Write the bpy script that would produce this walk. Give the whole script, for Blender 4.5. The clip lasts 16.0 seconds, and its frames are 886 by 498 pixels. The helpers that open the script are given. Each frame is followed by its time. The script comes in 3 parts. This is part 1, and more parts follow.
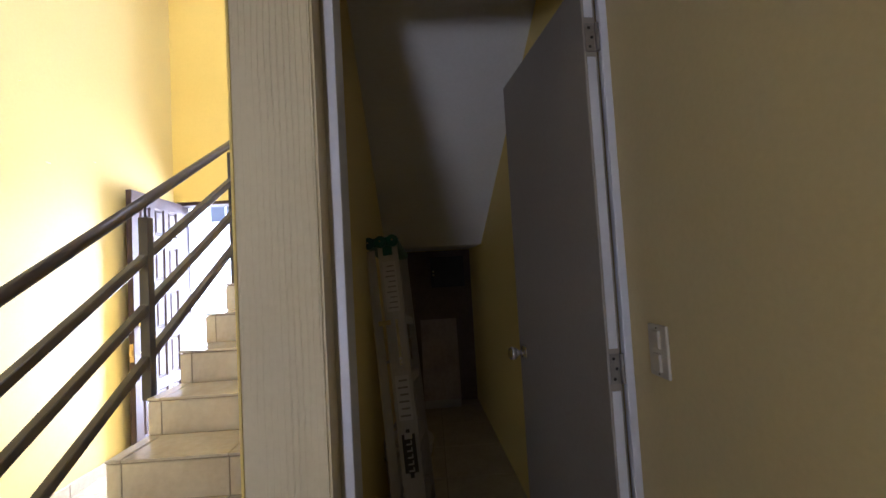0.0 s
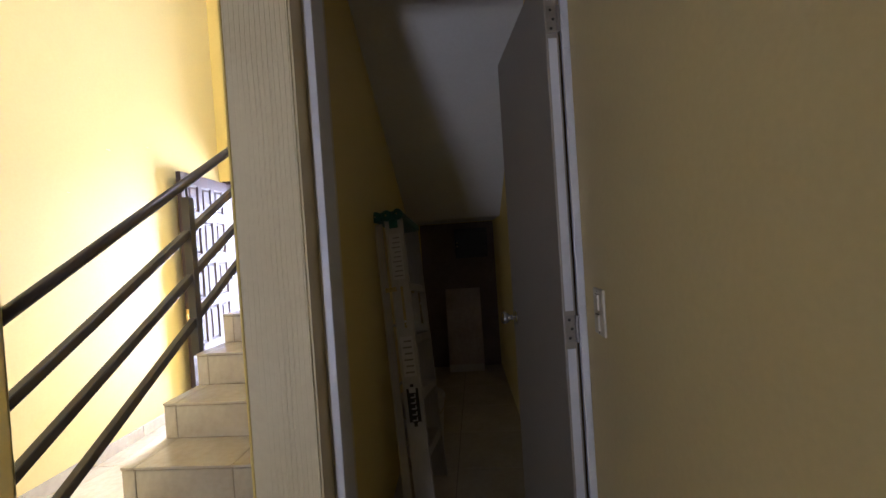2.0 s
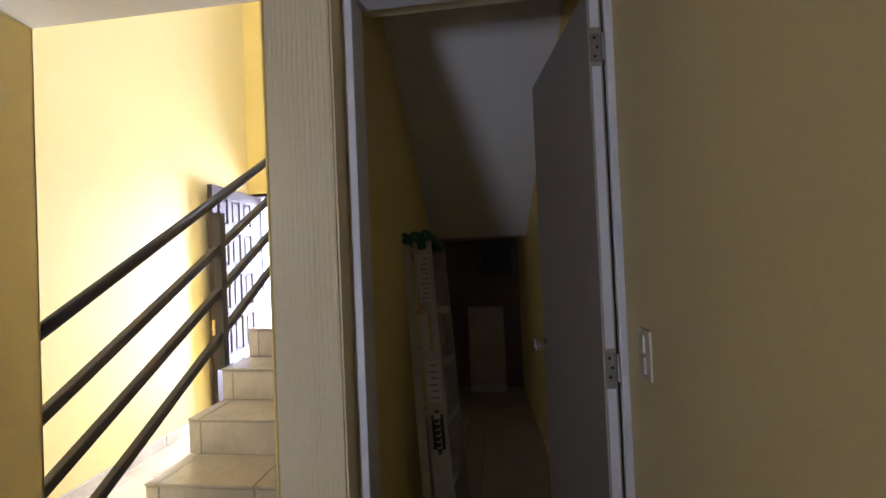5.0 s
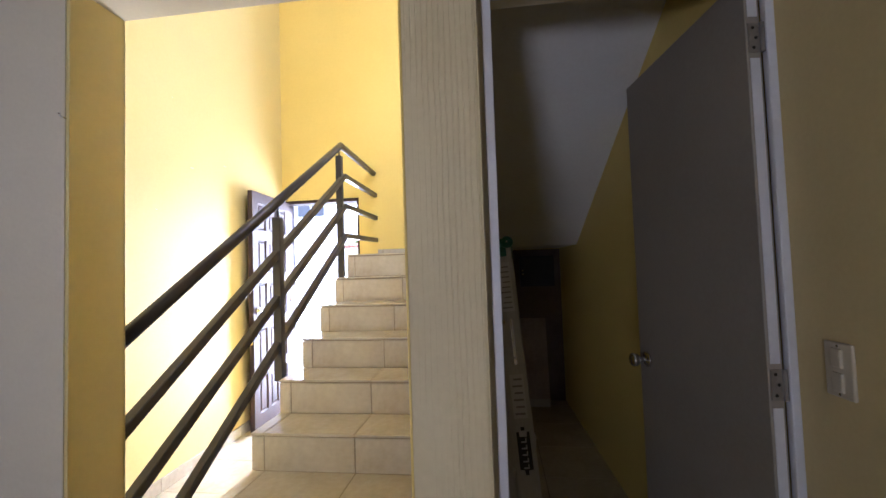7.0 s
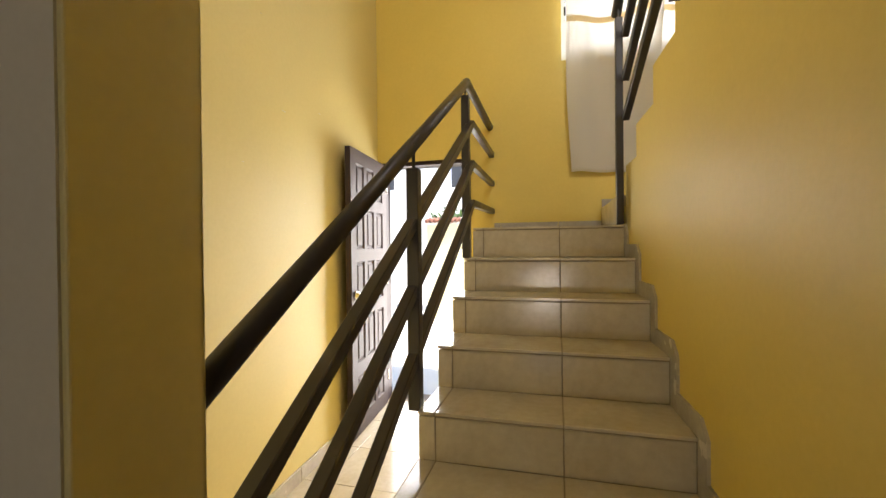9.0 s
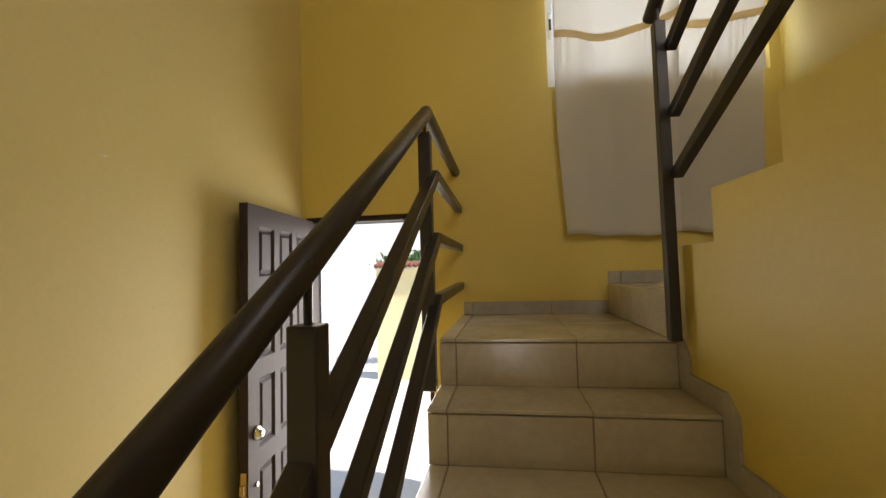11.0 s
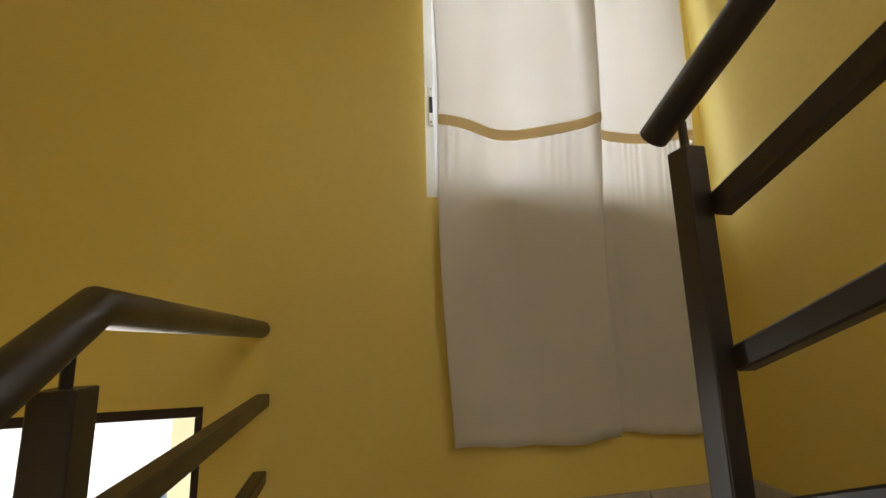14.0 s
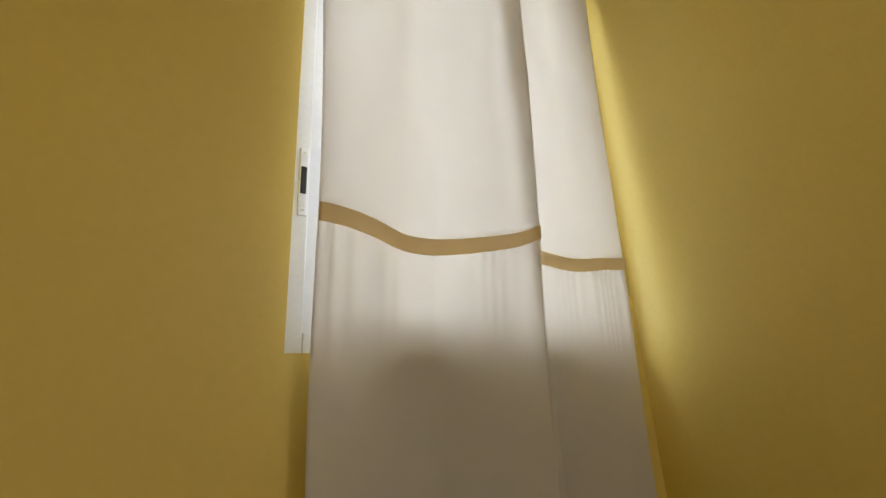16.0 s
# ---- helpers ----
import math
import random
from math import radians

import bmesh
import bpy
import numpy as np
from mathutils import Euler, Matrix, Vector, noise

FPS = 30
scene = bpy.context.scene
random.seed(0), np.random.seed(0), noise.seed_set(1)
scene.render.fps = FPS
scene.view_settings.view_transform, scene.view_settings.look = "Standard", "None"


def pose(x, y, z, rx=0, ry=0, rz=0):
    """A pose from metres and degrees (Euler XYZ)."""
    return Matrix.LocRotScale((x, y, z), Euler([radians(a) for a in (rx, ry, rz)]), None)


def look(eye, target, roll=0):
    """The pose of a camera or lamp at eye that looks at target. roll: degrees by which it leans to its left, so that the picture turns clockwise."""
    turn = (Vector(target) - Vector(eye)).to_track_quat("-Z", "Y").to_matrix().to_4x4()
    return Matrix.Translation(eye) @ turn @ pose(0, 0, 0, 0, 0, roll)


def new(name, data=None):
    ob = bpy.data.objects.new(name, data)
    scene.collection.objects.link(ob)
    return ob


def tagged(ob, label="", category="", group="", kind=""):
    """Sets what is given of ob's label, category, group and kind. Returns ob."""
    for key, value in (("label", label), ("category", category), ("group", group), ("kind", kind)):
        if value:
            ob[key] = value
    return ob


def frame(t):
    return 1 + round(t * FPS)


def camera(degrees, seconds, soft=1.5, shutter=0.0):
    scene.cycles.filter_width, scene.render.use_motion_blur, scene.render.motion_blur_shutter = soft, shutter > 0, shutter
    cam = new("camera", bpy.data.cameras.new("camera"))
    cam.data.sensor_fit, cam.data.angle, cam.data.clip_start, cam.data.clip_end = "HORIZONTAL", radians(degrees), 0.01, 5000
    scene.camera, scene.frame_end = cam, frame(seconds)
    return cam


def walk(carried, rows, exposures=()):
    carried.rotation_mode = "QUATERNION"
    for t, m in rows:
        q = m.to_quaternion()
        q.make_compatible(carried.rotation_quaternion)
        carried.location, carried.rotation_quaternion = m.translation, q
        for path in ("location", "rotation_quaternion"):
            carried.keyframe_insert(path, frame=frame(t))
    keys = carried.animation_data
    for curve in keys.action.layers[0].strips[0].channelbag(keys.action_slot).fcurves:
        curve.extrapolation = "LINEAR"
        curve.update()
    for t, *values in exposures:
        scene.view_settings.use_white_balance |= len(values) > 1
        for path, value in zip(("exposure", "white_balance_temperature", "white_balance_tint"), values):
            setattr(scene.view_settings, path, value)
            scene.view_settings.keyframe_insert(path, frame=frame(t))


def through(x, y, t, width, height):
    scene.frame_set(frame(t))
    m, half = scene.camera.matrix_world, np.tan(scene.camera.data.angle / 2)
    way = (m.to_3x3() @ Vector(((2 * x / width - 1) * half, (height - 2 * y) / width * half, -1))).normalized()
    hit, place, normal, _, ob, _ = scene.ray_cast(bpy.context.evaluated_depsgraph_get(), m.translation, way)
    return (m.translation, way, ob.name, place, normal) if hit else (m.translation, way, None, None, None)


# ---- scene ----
cam = camera(92.8, 16.0, soft=1.5)

PATH = [
    (0, (1.437, -1.609, 1.275), (1.503, 0.387, 1.369), -3.3),
    (0.5, (1.446, -1.679, 1.267), (1.532, 0.319, 1.276), -4.0),
    (1, (1.543, -1.706, 1.268), (1.568, 0.293, 1.267), -3.6),
    (1.5, (1.622, -1.728, 1.253), (1.553, 0.271, 1.232), -3.6),
    (2, (1.647, -1.745, 1.26), (1.491, 0.249, 1.233), -3.8),
    (2.5, (1.63, -1.76, 1.281), (1.44, 0.231, 1.283), -3.5),
    (3, (1.625, -1.739, 1.269), (1.406, 0.247, 1.174), -3.4),
    (3.5, (1.625, -1.722, 1.243), (1.381, 0.241, 0.949), -3.9),
    (4, (1.615, -1.732, 1.25), (1.356, 0.236, 1.003), -3.6),
    (4.2, (1.614, -1.734, 1.269), (1.355, 0.243, 1.117), -3.3),
    (6.3, (1.447, -1.679, 1.338), (1.249, 0.309, 1.427), -1.0),
    (6.5, (1.395, -1.678, 1.343), (1.206, 0.311, 1.433), -1.0),
    (7, (1.222, -1.672, 1.31), (0.972, 0.311, 1.397), -1.9),
    (7.5, (1.088, -1.601, 1.303), (0.591, 0.336, 1.29), -2.3),
    (7.6, (1.007, -1.567, 1.276), (0.496, 0.367, 1.282), -1.6),
    (8, (0.893, -1.44, 1.295), (0.262, 0.458, 1.285), -1.9),
    (8.2, (0.798, -1.351, 1.302), (0.172, 0.549, 1.273), -1.6),
    (10.3, (0.339, -0.225, 1.546), (0.075, 1.758, 1.59), -1.0),
    (10.5, (0.316, -0.133, 1.609), (0.073, 1.852, 1.66), -1.1),
    (11, (0.283, 0.003, 1.704), (-0.016, 1.978, 1.809), -1.5),
    (11.5, (0.31, 0.154, 1.815), (-0.27, 2.064, 1.936), -0.9),
    (12, (0.295, 0.273, 1.869), (-0.366, 2.155, 2.02), -1.1),
    (12.5, (0.283, 0.477, 1.978), (-0.037, 2.443, 2.16), -2.0),
    (13, (0.309, 0.661, 2.077), (0.418, 2.639, 2.351), -2.6),
    (13.5, (0.333, 0.848, 2.215), (0.522, 2.816, 2.519), -1.7),
    (14, (0.319, 1.016, 2.306), (0.694, 2.948, 2.66), -1.6),
    (14.5, (0.302, 1.146, 2.436), (0.81, 3.021, 2.911), -1.8),
    (15, (0.307, 1.293, 2.582), (0.898, 3.086, 3.242), -2.1),
    (15.5, (0.272, 1.523, 2.584), (1.019, 3.196, 3.385), -3.5),
    (16, (0.325, 1.662, 2.729), (1.439, 3.219, 3.31), -2.9),
]
walk(cam, [(t, look(eye, target, roll)) for t, eye, target, roll in PATH],
     exposures=[(0, 2.95, 4950, 22), (2, 2.88, 4950, 22), (4.2, 2.9, 4900, 22), (6.3, 2.93, 4950, 22), (7.0, 2.9, 4950, 22), (8.2, 2.35, 6200, 13), (10.3, 0.82, 6550, 12), (11, 0.65, 6550, 12), (11.5, 0.42, 6550, 12), (12.5, 0.38, 6550, 12), (13, 0.36, 6550, 12), (13.5, 0.42, 6550, 12), (14, 0.55, 6550, 12), (14.5, 0.85, 6550, 12), (15, 0.88, 6550, 12), (15.5, 0.6, 6500, 12), (16, 0.52, 6500, 12)])

# ---- world and light ----
world = bpy.data.worlds.new("world")
scene.world = world
world.use_nodes = True
wn = world.node_tree.nodes
sky = wn.new("ShaderNodeTexSky")
sky.sky_type, sky.sun_disc = "NISHITA", False
sky.sun_elevation, sky.sun_rotation = radians(58), radians(108)
world.node_tree.links.new(sky.outputs[0], wn["Background"].inputs[0])
wn["Background"].inputs[1].default_value = 0.15

sun = new("sun", bpy.data.lights.new("sun", "SUN"))
sun.data.energy, sun.data.angle, sun.data.color = 5.0, radians(0.5), (1, 0.95, 0.86)
sun.matrix_world = look((math.sin(radians(108)), math.cos(radians(108)), math.tan(radians(58))), (0, 0, 0))


def area(name, eye, target, w, h, watts, colour, spread=180):
    ob = new(name, bpy.data.lights.new(name, "AREA"))
    ob.data.shape, ob.data.size, ob.data.size_y, ob.data.energy, ob.data.color = "RECTANGLE", w, h, watts, colour
    ob.data.spread = radians(spread)
    ob.matrix_world = look(eye, target)
    return ob


# daylight in the entrance and the curtained window, then two added fills
area("entrance_daylight", (-0.59, 2.72, 1.0), (-0.59, 0, 0.9), 0.76, 1.95, 14, (1, 0.97, 0.93), 150)
area("window_daylight", (1.165, 2.90, 3.65), (1.165, 0, 3.5), 1.1, 1.6, 19, (0.88, 0.94, 1))
# added fill behind the camera, low, to light the pillar and closet ceiling
area("back_fill", (0.3, -4.62, 0.5), (0.45, -0.6, 1.8), 0.56, 0.56, 0.85, (1, 0.91, 0.80), 72)
# added lamp without a visible source, brightens the left wall from above
area("upstairs_fill", (1.4, -0.62, 3.95), (-1.0, 0.9, 2.0), 0.95, 1.5, 12, (1, 0.97, 0.93))


# ---- materials ----
def nodes_of(name):
    m = bpy.data.materials.new(name)
    m.use_nodes = True
    return m, m.node_tree.nodes, m.node_tree.links, m.node_tree.nodes["Principled BSDF"]


def surface(name, a, b, rough=0.6, metal=0.0, big=2.0, fine=60.0, bump=0.1, depth=0.002, spread=0.12, stretch=(1, 1, 1), coords="Object", spec=0.5):
    """Two colours mixed by broad and fine noise, a roughness that varies, and fine relief."""
    m, n, l, p = nodes_of(name)
    tc = n.new("ShaderNodeTexCoord")
    mp = n.new("ShaderNodeMapping")
    mp.inputs["Scale"].default_value = stretch
    l.new(tc.outputs[coords], mp.inputs[0])
    n1 = n.new("ShaderNodeTexNoise")
    n1.inputs["Scale"].default_value, n1.inputs["Detail"].default_value = big, 5
    n2 = n.new("ShaderNodeTexNoise")
    n2.inputs["Scale"].default_value, n2.inputs["Detail"].default_value = fine, 4
    for q in (n1, n2):
        l.new(mp.outputs[0], q.inputs["Vector"])
    add = n.new("ShaderNodeMath")
    add.operation, add.inputs[1].default_value = "MULTIPLY_ADD", 0.35
    l.new(n2.outputs[0], add.inputs[0])
    mul = n.new("ShaderNodeMath")
    mul.operation, mul.inputs[1].default_value = "MULTIPLY", 0.65
    l.new(n1.outputs[0], mul.inputs[0])
    l.new(mul.outputs[0], add.inputs[2])
    info = n.new("ShaderNodeObjectInfo")
    off = n.new("ShaderNodeMath")
    off.operation, off.inputs[1].default_value = "MULTIPLY_ADD", spread
    l.new(info.outputs["Random"], off.inputs[0])
    l.new(add.outputs[0], off.inputs[2])
    ramp = n.new("ShaderNodeValToRGB")
    ramp.color_ramp.elements[0].position, ramp.color_ramp.elements[1].position = 0.36, 0.68
    ramp.color_ramp.elements[0].color, ramp.color_ramp.elements[1].color = (*a, 1), (*b, 1)
    l.new(off.outputs[0], ramp.inputs[0])
    l.new(ramp.outputs[0], p.inputs["Base Color"])
    rr = n.new("ShaderNodeMapRange")
    rr.inputs["To Min"].default_value, rr.inputs["To Max"].default_value = max(0.03, rough - 0.1), min(1, rough + 0.1)
    l.new(n1.outputs[0], rr.inputs[0])
    l.new(rr.outputs[0], p.inputs["Roughness"])
    p.inputs["Metallic"].default_value = metal
    p.inputs["Specular IOR Level"].default_value = spec
    bp = n.new("ShaderNodeBump")
    bp.inputs["Strength"].default_value, bp.inputs["Distance"].default_value = bump, depth
    l.new(n2.outputs[0], bp.inputs["Height"])
    l.new(bp.outputs[0], p.inputs["Normal"])
    return m


YELLOW = surface("yellow_wall_paint", (0.79, 0.61, 0.15), (0.84, 0.655, 0.178), 0.5, big=1.3, fine=55, bump=0.16, depth=0.003, spread=0)
# yellow paint with the washed-out look of glare mixed into its colour
PALE = surface("glare_paled_yellow_paint", (0.70, 0.58, 0.245), (0.75, 0.625, 0.275), 0.55, big=1.3, fine=55, bump=0.16, depth=0.003, spread=0)
# darker and greyer than YELLOW, for the hall part of the right wall
HALL_YELLOW = surface("dull_hall_wall_paint", (0.67, 0.535, 0.24), (0.73, 0.59, 0.275), 0.55, big=0.9, fine=80, bump=0.2, depth=0.003, spread=0)
CREAM = surface("cream_wall_paint", (0.72, 0.64, 0.42), (0.78, 0.70, 0.48), 0.6, big=1.6, fine=80, bump=0.25, depth=0.003, spread=0)
WHITE_WALL = surface("off_white_wall_paint", (0.74, 0.66, 0.49), (0.80, 0.72, 0.55), 0.65, big=1.1, fine=70, bump=0.3, depth=0.003, spread=0)
CEIL = surface("white_plaster", (0.66, 0.64, 0.60), (0.74, 0.72, 0.69), 0.75, big=1.5, fine=60, bump=0.3, depth=0.003, spread=0)
TILE = surface("cream_ceramic_tile", (0.52, 0.445, 0.32), (0.65, 0.58, 0.445), 0.17, big=5, fine=38, bump=0.03, depth=0.001, spread=0.06)
GREY_TILE = surface("grey_beige_skirting_tile", (0.44, 0.40, 0.35), (0.56, 0.52, 0.46), 0.25, big=6, fine=40, bump=0.04, depth=0.001, spread=0.06)
GROUT = surface("brown_grout", (0.24, 0.19, 0.13), (0.34, 0.275, 0.20), 0.9, fine=120, bump=0.4)
RAIL = surface("dark_brown_enamel_steel", (0.030, 0.025, 0.024), (0.034, 0.028, 0.027), 0.35, big=14, fine=140, bump=0.06, depth=0.001)
DOOR = surface("dark_brown_stained_wood", (0.036, 0.024, 0.024), (0.060, 0.041, 0.041), 0.6, big=3, fine=30, bump=0.2, stretch=(6, 6, 0.6), spec=0.25)
GREY_DOOR = surface("grey_painted_wood", (0.28, 0.245, 0.195), (0.33, 0.292, 0.235), 0.45, big=2, fine=90, bump=0.08)
FRAME = surface("white_door_frame_paint", (0.66, 0.65, 0.66), (0.74, 0.73, 0.74), 0.4, big=5, fine=60, bump=0.1)
ALU = surface("white_aluminium", (0.72, 0.74, 0.78), (0.80, 0.82, 0.85), 0.35, big=6, fine=80, bump=0.03)
STEEL = surface("brushed_steel", (0.50, 0.48, 0.45), (0.64, 0.62, 0.59), 0.25, 1.0, big=20, fine=200, bump=0.03)
DULL = surface("dull_zinc_steel", (0.26, 0.24, 0.21), (0.36, 0.33, 0.29), 0.5, 0.7, big=20, fine=150, bump=0.05)
CHROME = surface("chrome", (0.72, 0.71, 0.70), (0.8, 0.79, 0.78), 0.12, 1.0, big=20, fine=200, bump=0.01)
BRASS = surface("worn_brass", (0.55, 0.42, 0.2), (0.68, 0.54, 0.28), 0.3, 1.0, big=20, fine=150, bump=0.03)
PLASTIC = surface("ivory_plastic", (0.60, 0.52, 0.36), (0.66, 0.58, 0.42), 0.35, big=10, fine=100, bump=0.02)
LADDER = surface("matt_aluminium", (0.40, 0.37, 0.31), (0.52, 0.48, 0.42), 0.5, 0.2, big=12, fine=120, bump=0.06, stretch=(1, 1, 0.2))
GREEN = surface("green_plastic", (0.004, 0.075, 0.042), (0.008, 0.11, 0.065), 0.35, big=10, fine=80, bump=0.05)
BLACK = surface("black_print", (0.012, 0.012, 0.012), (0.02, 0.02, 0.02), 0.45, fine=100, bump=0.03)
STICKER = surface("pale_sticker", (0.50, 0.47, 0.41), (0.58, 0.54, 0.48), 0.5, fine=100, bump=0.03)
INK = surface("grey_ink", (0.20, 0.185, 0.16), (0.26, 0.24, 0.21), 0.6, fine=100, bump=0.03)
BOARD = surface("stained_pale_board", (0.34, 0.25, 0.23), (0.52, 0.44, 0.40), 0.7, big=4, fine=30, bump=0.2)
DARKBOX = surface("dark_grey_metal", (0.025, 0.025, 0.03), (0.04, 0.04, 0.045), 0.5, fine=80, bump=0.05)
CONCRETE = surface("pale_concrete", (0.60, 0.58, 0.54), (0.70, 0.68, 0.63), 0.85, big=1.2, fine=30, bump=0.4, depth=0.01)
ROOFTILE = surface("clay_roof_tile", (0.13, 0.05, 0.032), (0.22, 0.085, 0.055), 0.8, big=4, fine=30, bump=0.3)
LEAF = surface("leaf_green", (0.035, 0.085, 0.02), (0.08, 0.15, 0.04), 0.5, big=9, fine=40, bump=0.1)
BARK = surface("bark", (0.09, 0.06, 0.04), (0.16, 0.11, 0.07), 0.9, big=9, fine=50, bump=0.6, depth=0.01)
WHITE_OUT = surface("white_exterior_render", (0.74, 0.72, 0.68), (0.82, 0.80, 0.77), 0.85, big=1, fine=40, bump=0.4, depth=0.006)
# dark brown that carries the gloom of the closet's far end
CLOSET_DIM = surface("dim_closet_brown", (0.17, 0.13, 0.105), (0.26, 0.21, 0.175), 0.9, big=3, fine=40, bump=0.4, depth=0.004)
EXTERIOR = surface("exterior_render", (0.72, 0.63, 0.36), (0.80, 0.72, 0.46), 0.85, big=1, fine=40, bump=0.4, depth=0.006)


def cloth(name, a, b, through=0.42):
    m, n, l, p = nodes_of(name)
    tc = n.new("ShaderNodeTexCoord")
    weave = n.new("ShaderNodeTexNoise")
    weave.inputs["Scale"].default_value, weave.inputs["Detail"].default_value = 420, 2
    soil = n.new("ShaderNodeTexNoise")
    soil.inputs["Scale"].default_value = 3
    for q in (weave, soil):
        l.new(tc.outputs["Object"], q.inputs["Vector"])
    ramp = n.new("ShaderNodeValToRGB")
    ramp.color_ramp.elements[0].color, ramp.color_ramp.elements[1].color = (*a, 1), (*b, 1)
    l.new(soil.outputs[0], ramp.inputs[0])
    l.new(ramp.outputs[0], p.inputs["Base Color"])
    p.inputs["Roughness"].default_value = 0.9
    bp = n.new("ShaderNodeBump")
    bp.inputs["Strength"].default_value, bp.inputs["Distance"].default_value = 0.2, 0.001
    l.new(weave.outputs[0], bp.inputs["Height"])
    l.new(bp.outputs[0], p.inputs["Normal"])
    tr = n.new("ShaderNodeBsdfTranslucent")
    l.new(ramp.outputs[0], tr.inputs[0])
    mix = n.new("ShaderNodeMixShader")
    mix.inputs[0].default_value = through
    l.new(p.outputs[0], mix.inputs[1])
    l.new(tr.outputs[0], mix.inputs[2])
    l.new(mix.outputs[0], n["Material Output"].inputs[0])
    return m


def glass():
    m, n, l, p = nodes_of("window_glass")
    p.inputs["Transmission Weight"].default_value, p.inputs["Roughness"].default_value, p.inputs["IOR"].default_value = 1, 0.02, 1.45
    p.inputs["Base Color"].default_value = (0.95, 0.97, 0.97, 1)
    return m


def grooved():
    """Cream paint over uneven vertical trowel grooves."""
    m = surface("grooved_cream_render", (0.72, 0.605, 0.34), (0.79, 0.675, 0.40), 0.62, big=2, fine=70, bump=0.3, depth=0.003, spread=0)
    n, l, p = m.node_tree.nodes, m.node_tree.links, m.node_tree.nodes["Principled BSDF"]
    tc = n.new("ShaderNodeTexCoord")
    mp = n.new("ShaderNodeMapping")
    mp.inputs["Scale"].default_value = (1, 1, 0.16)
    l.new(tc.outputs["Object"], mp.inputs[0])
    w = n.new("ShaderNodeTexWave")
    w.wave_type, w.bands_direction, w.wave_profile = "BANDS", "X", "SIN"
    w.inputs["Scale"].default_value, w.inputs["Distortion"].default_value = 22, 2.2
    w.inputs["Detail"].default_value, w.inputs["Detail Scale"].default_value = 2.0, 1.2
    l.new(mp.outputs[0], w.inputs["Vector"])
    cut = n.new("ShaderNodeMapRange")
    cut.inputs["From Min"].default_value, cut.inputs["From Max"].default_value = 0.0, 0.22
    l.new(w.outputs["Fac"], cut.inputs[0])
    patch = n.new("ShaderNodeTexNoise")
    patch.inputs["Scale"].default_value = 7
    l.new(mp.outputs[0], patch.inputs["Vector"])
    pr = n.new("ShaderNodeMapRange")
    pr.inputs["From Min"].default_value, pr.inputs["From Max"].default_value = 0.34, 0.52
    l.new(patch.outputs[0], pr.inputs[0])
    inv = n.new("ShaderNodeMath")
    inv.operation, inv.inputs[0].default_value = "SUBTRACT", 1.0
    l.new(cut.outputs[0], inv.inputs[1])
    mul = n.new("ShaderNodeMath")
    mul.operation = "MULTIPLY"
    l.new(inv.outputs[0], mul.inputs[0])
    l.new(pr.outputs[0], mul.inputs[1])
    bp = n.new("ShaderNodeBump")
    bp.invert = True
    bp.inputs["Strength"].default_value, bp.inputs["Distance"].default_value = 0.8, 0.0018
    l.new(mul.outputs[0], bp.inputs["Height"])
    prev = p.inputs["Normal"].links[0].from_node
    l.new(prev.outputs[0], bp.inputs["Normal"])
    l.new(bp.outputs[0], p.inputs["Normal"])
    return m



def stained(m, centre, size, colour):
    """A dried brownish water stain with a ragged outline."""
    n, l, p = m.node_tree.nodes, m.node_tree.links, m.node_tree.nodes["Principled BSDF"]
    tc = n.new("ShaderNodeTexCoord")
    rag = n.new("ShaderNodeTexNoise")
    rag.inputs["Scale"].default_value, rag.inputs["Detail"].default_value = 9, 5
    l.new(tc.outputs["Object"], rag.inputs["Vector"])
    sub = n.new("ShaderNodeVectorMath")
    sub.operation, sub.inputs[1].default_value = "DISTANCE", centre
    l.new(tc.outputs["Object"], sub.inputs[0])
    add = n.new("ShaderNodeMath")
    add.operation, add.inputs[1].default_value = "MULTIPLY_ADD", -0.28
    l.new(rag.outputs[0], add.inputs[0])
    l.new(sub.outputs["Value"], add.inputs[2])
    mr = n.new("ShaderNodeMapRange")
    mr.inputs["From Min"].default_value, mr.inputs["From Max"].default_value = size - 0.14, size - 0.24
    mr.inputs["To Max"].default_value = 0.6
    l.new(add.outputs[0], mr.inputs[0])
    mix = n.new("ShaderNodeMix")
    mix.data_type = "RGBA"
    mix.inputs[7].default_value = (*colour, 1)
    old = p.inputs["Base Color"].links[0].from_socket
    l.new(mr.outputs[0], mix.inputs[0])
    l.new(old, mix.inputs[6])
    l.new(mix.outputs[2], p.inputs["Base Color"])


stained(WHITE_WALL, (-0.54, -0.585, 0.58), 0.22, (0.42, 0.31, 0.13))
CLOTH = cloth("white_curtain_cloth", (0.82, 0.79, 0.745), (0.88, 0.855, 0.815))
TAN = cloth("tan_ribbon", (0.86, 0.74, 0.50), (0.92, 0.80, 0.57), 0.68)
GLASS, GROOVED = glass(), grooved()


# ---- building helpers ----
def link(name, bm, mat, parent=None, label="", smooth=False):
    me = bpy.data.meshes.new(name)
    bmesh.ops.recalc_face_normals(bm, faces=bm.faces)
    bm.to_mesh(me)
    bm.free()
    me.materials.append(mat)
    if smooth:
        for f in me.polygons:
            f.use_smooth = True
    ob = new(name, me)
    if parent:
        ob.parent = parent
    return tagged(ob, label)


def part(name, bm, mat, parent, label="", smooth=False):
    return link(name, bm, mat, parent, label, smooth)


def thing(name, label, category, group="", at=None):
    ob = new(name)
    if at is not None:
        ob.matrix_world = at
    return tagged(ob, label, category, group)


def structure(name, bm, mat, label):
    return tagged(link(name, bm, mat), label, name.split("_")[0], kind="structure")


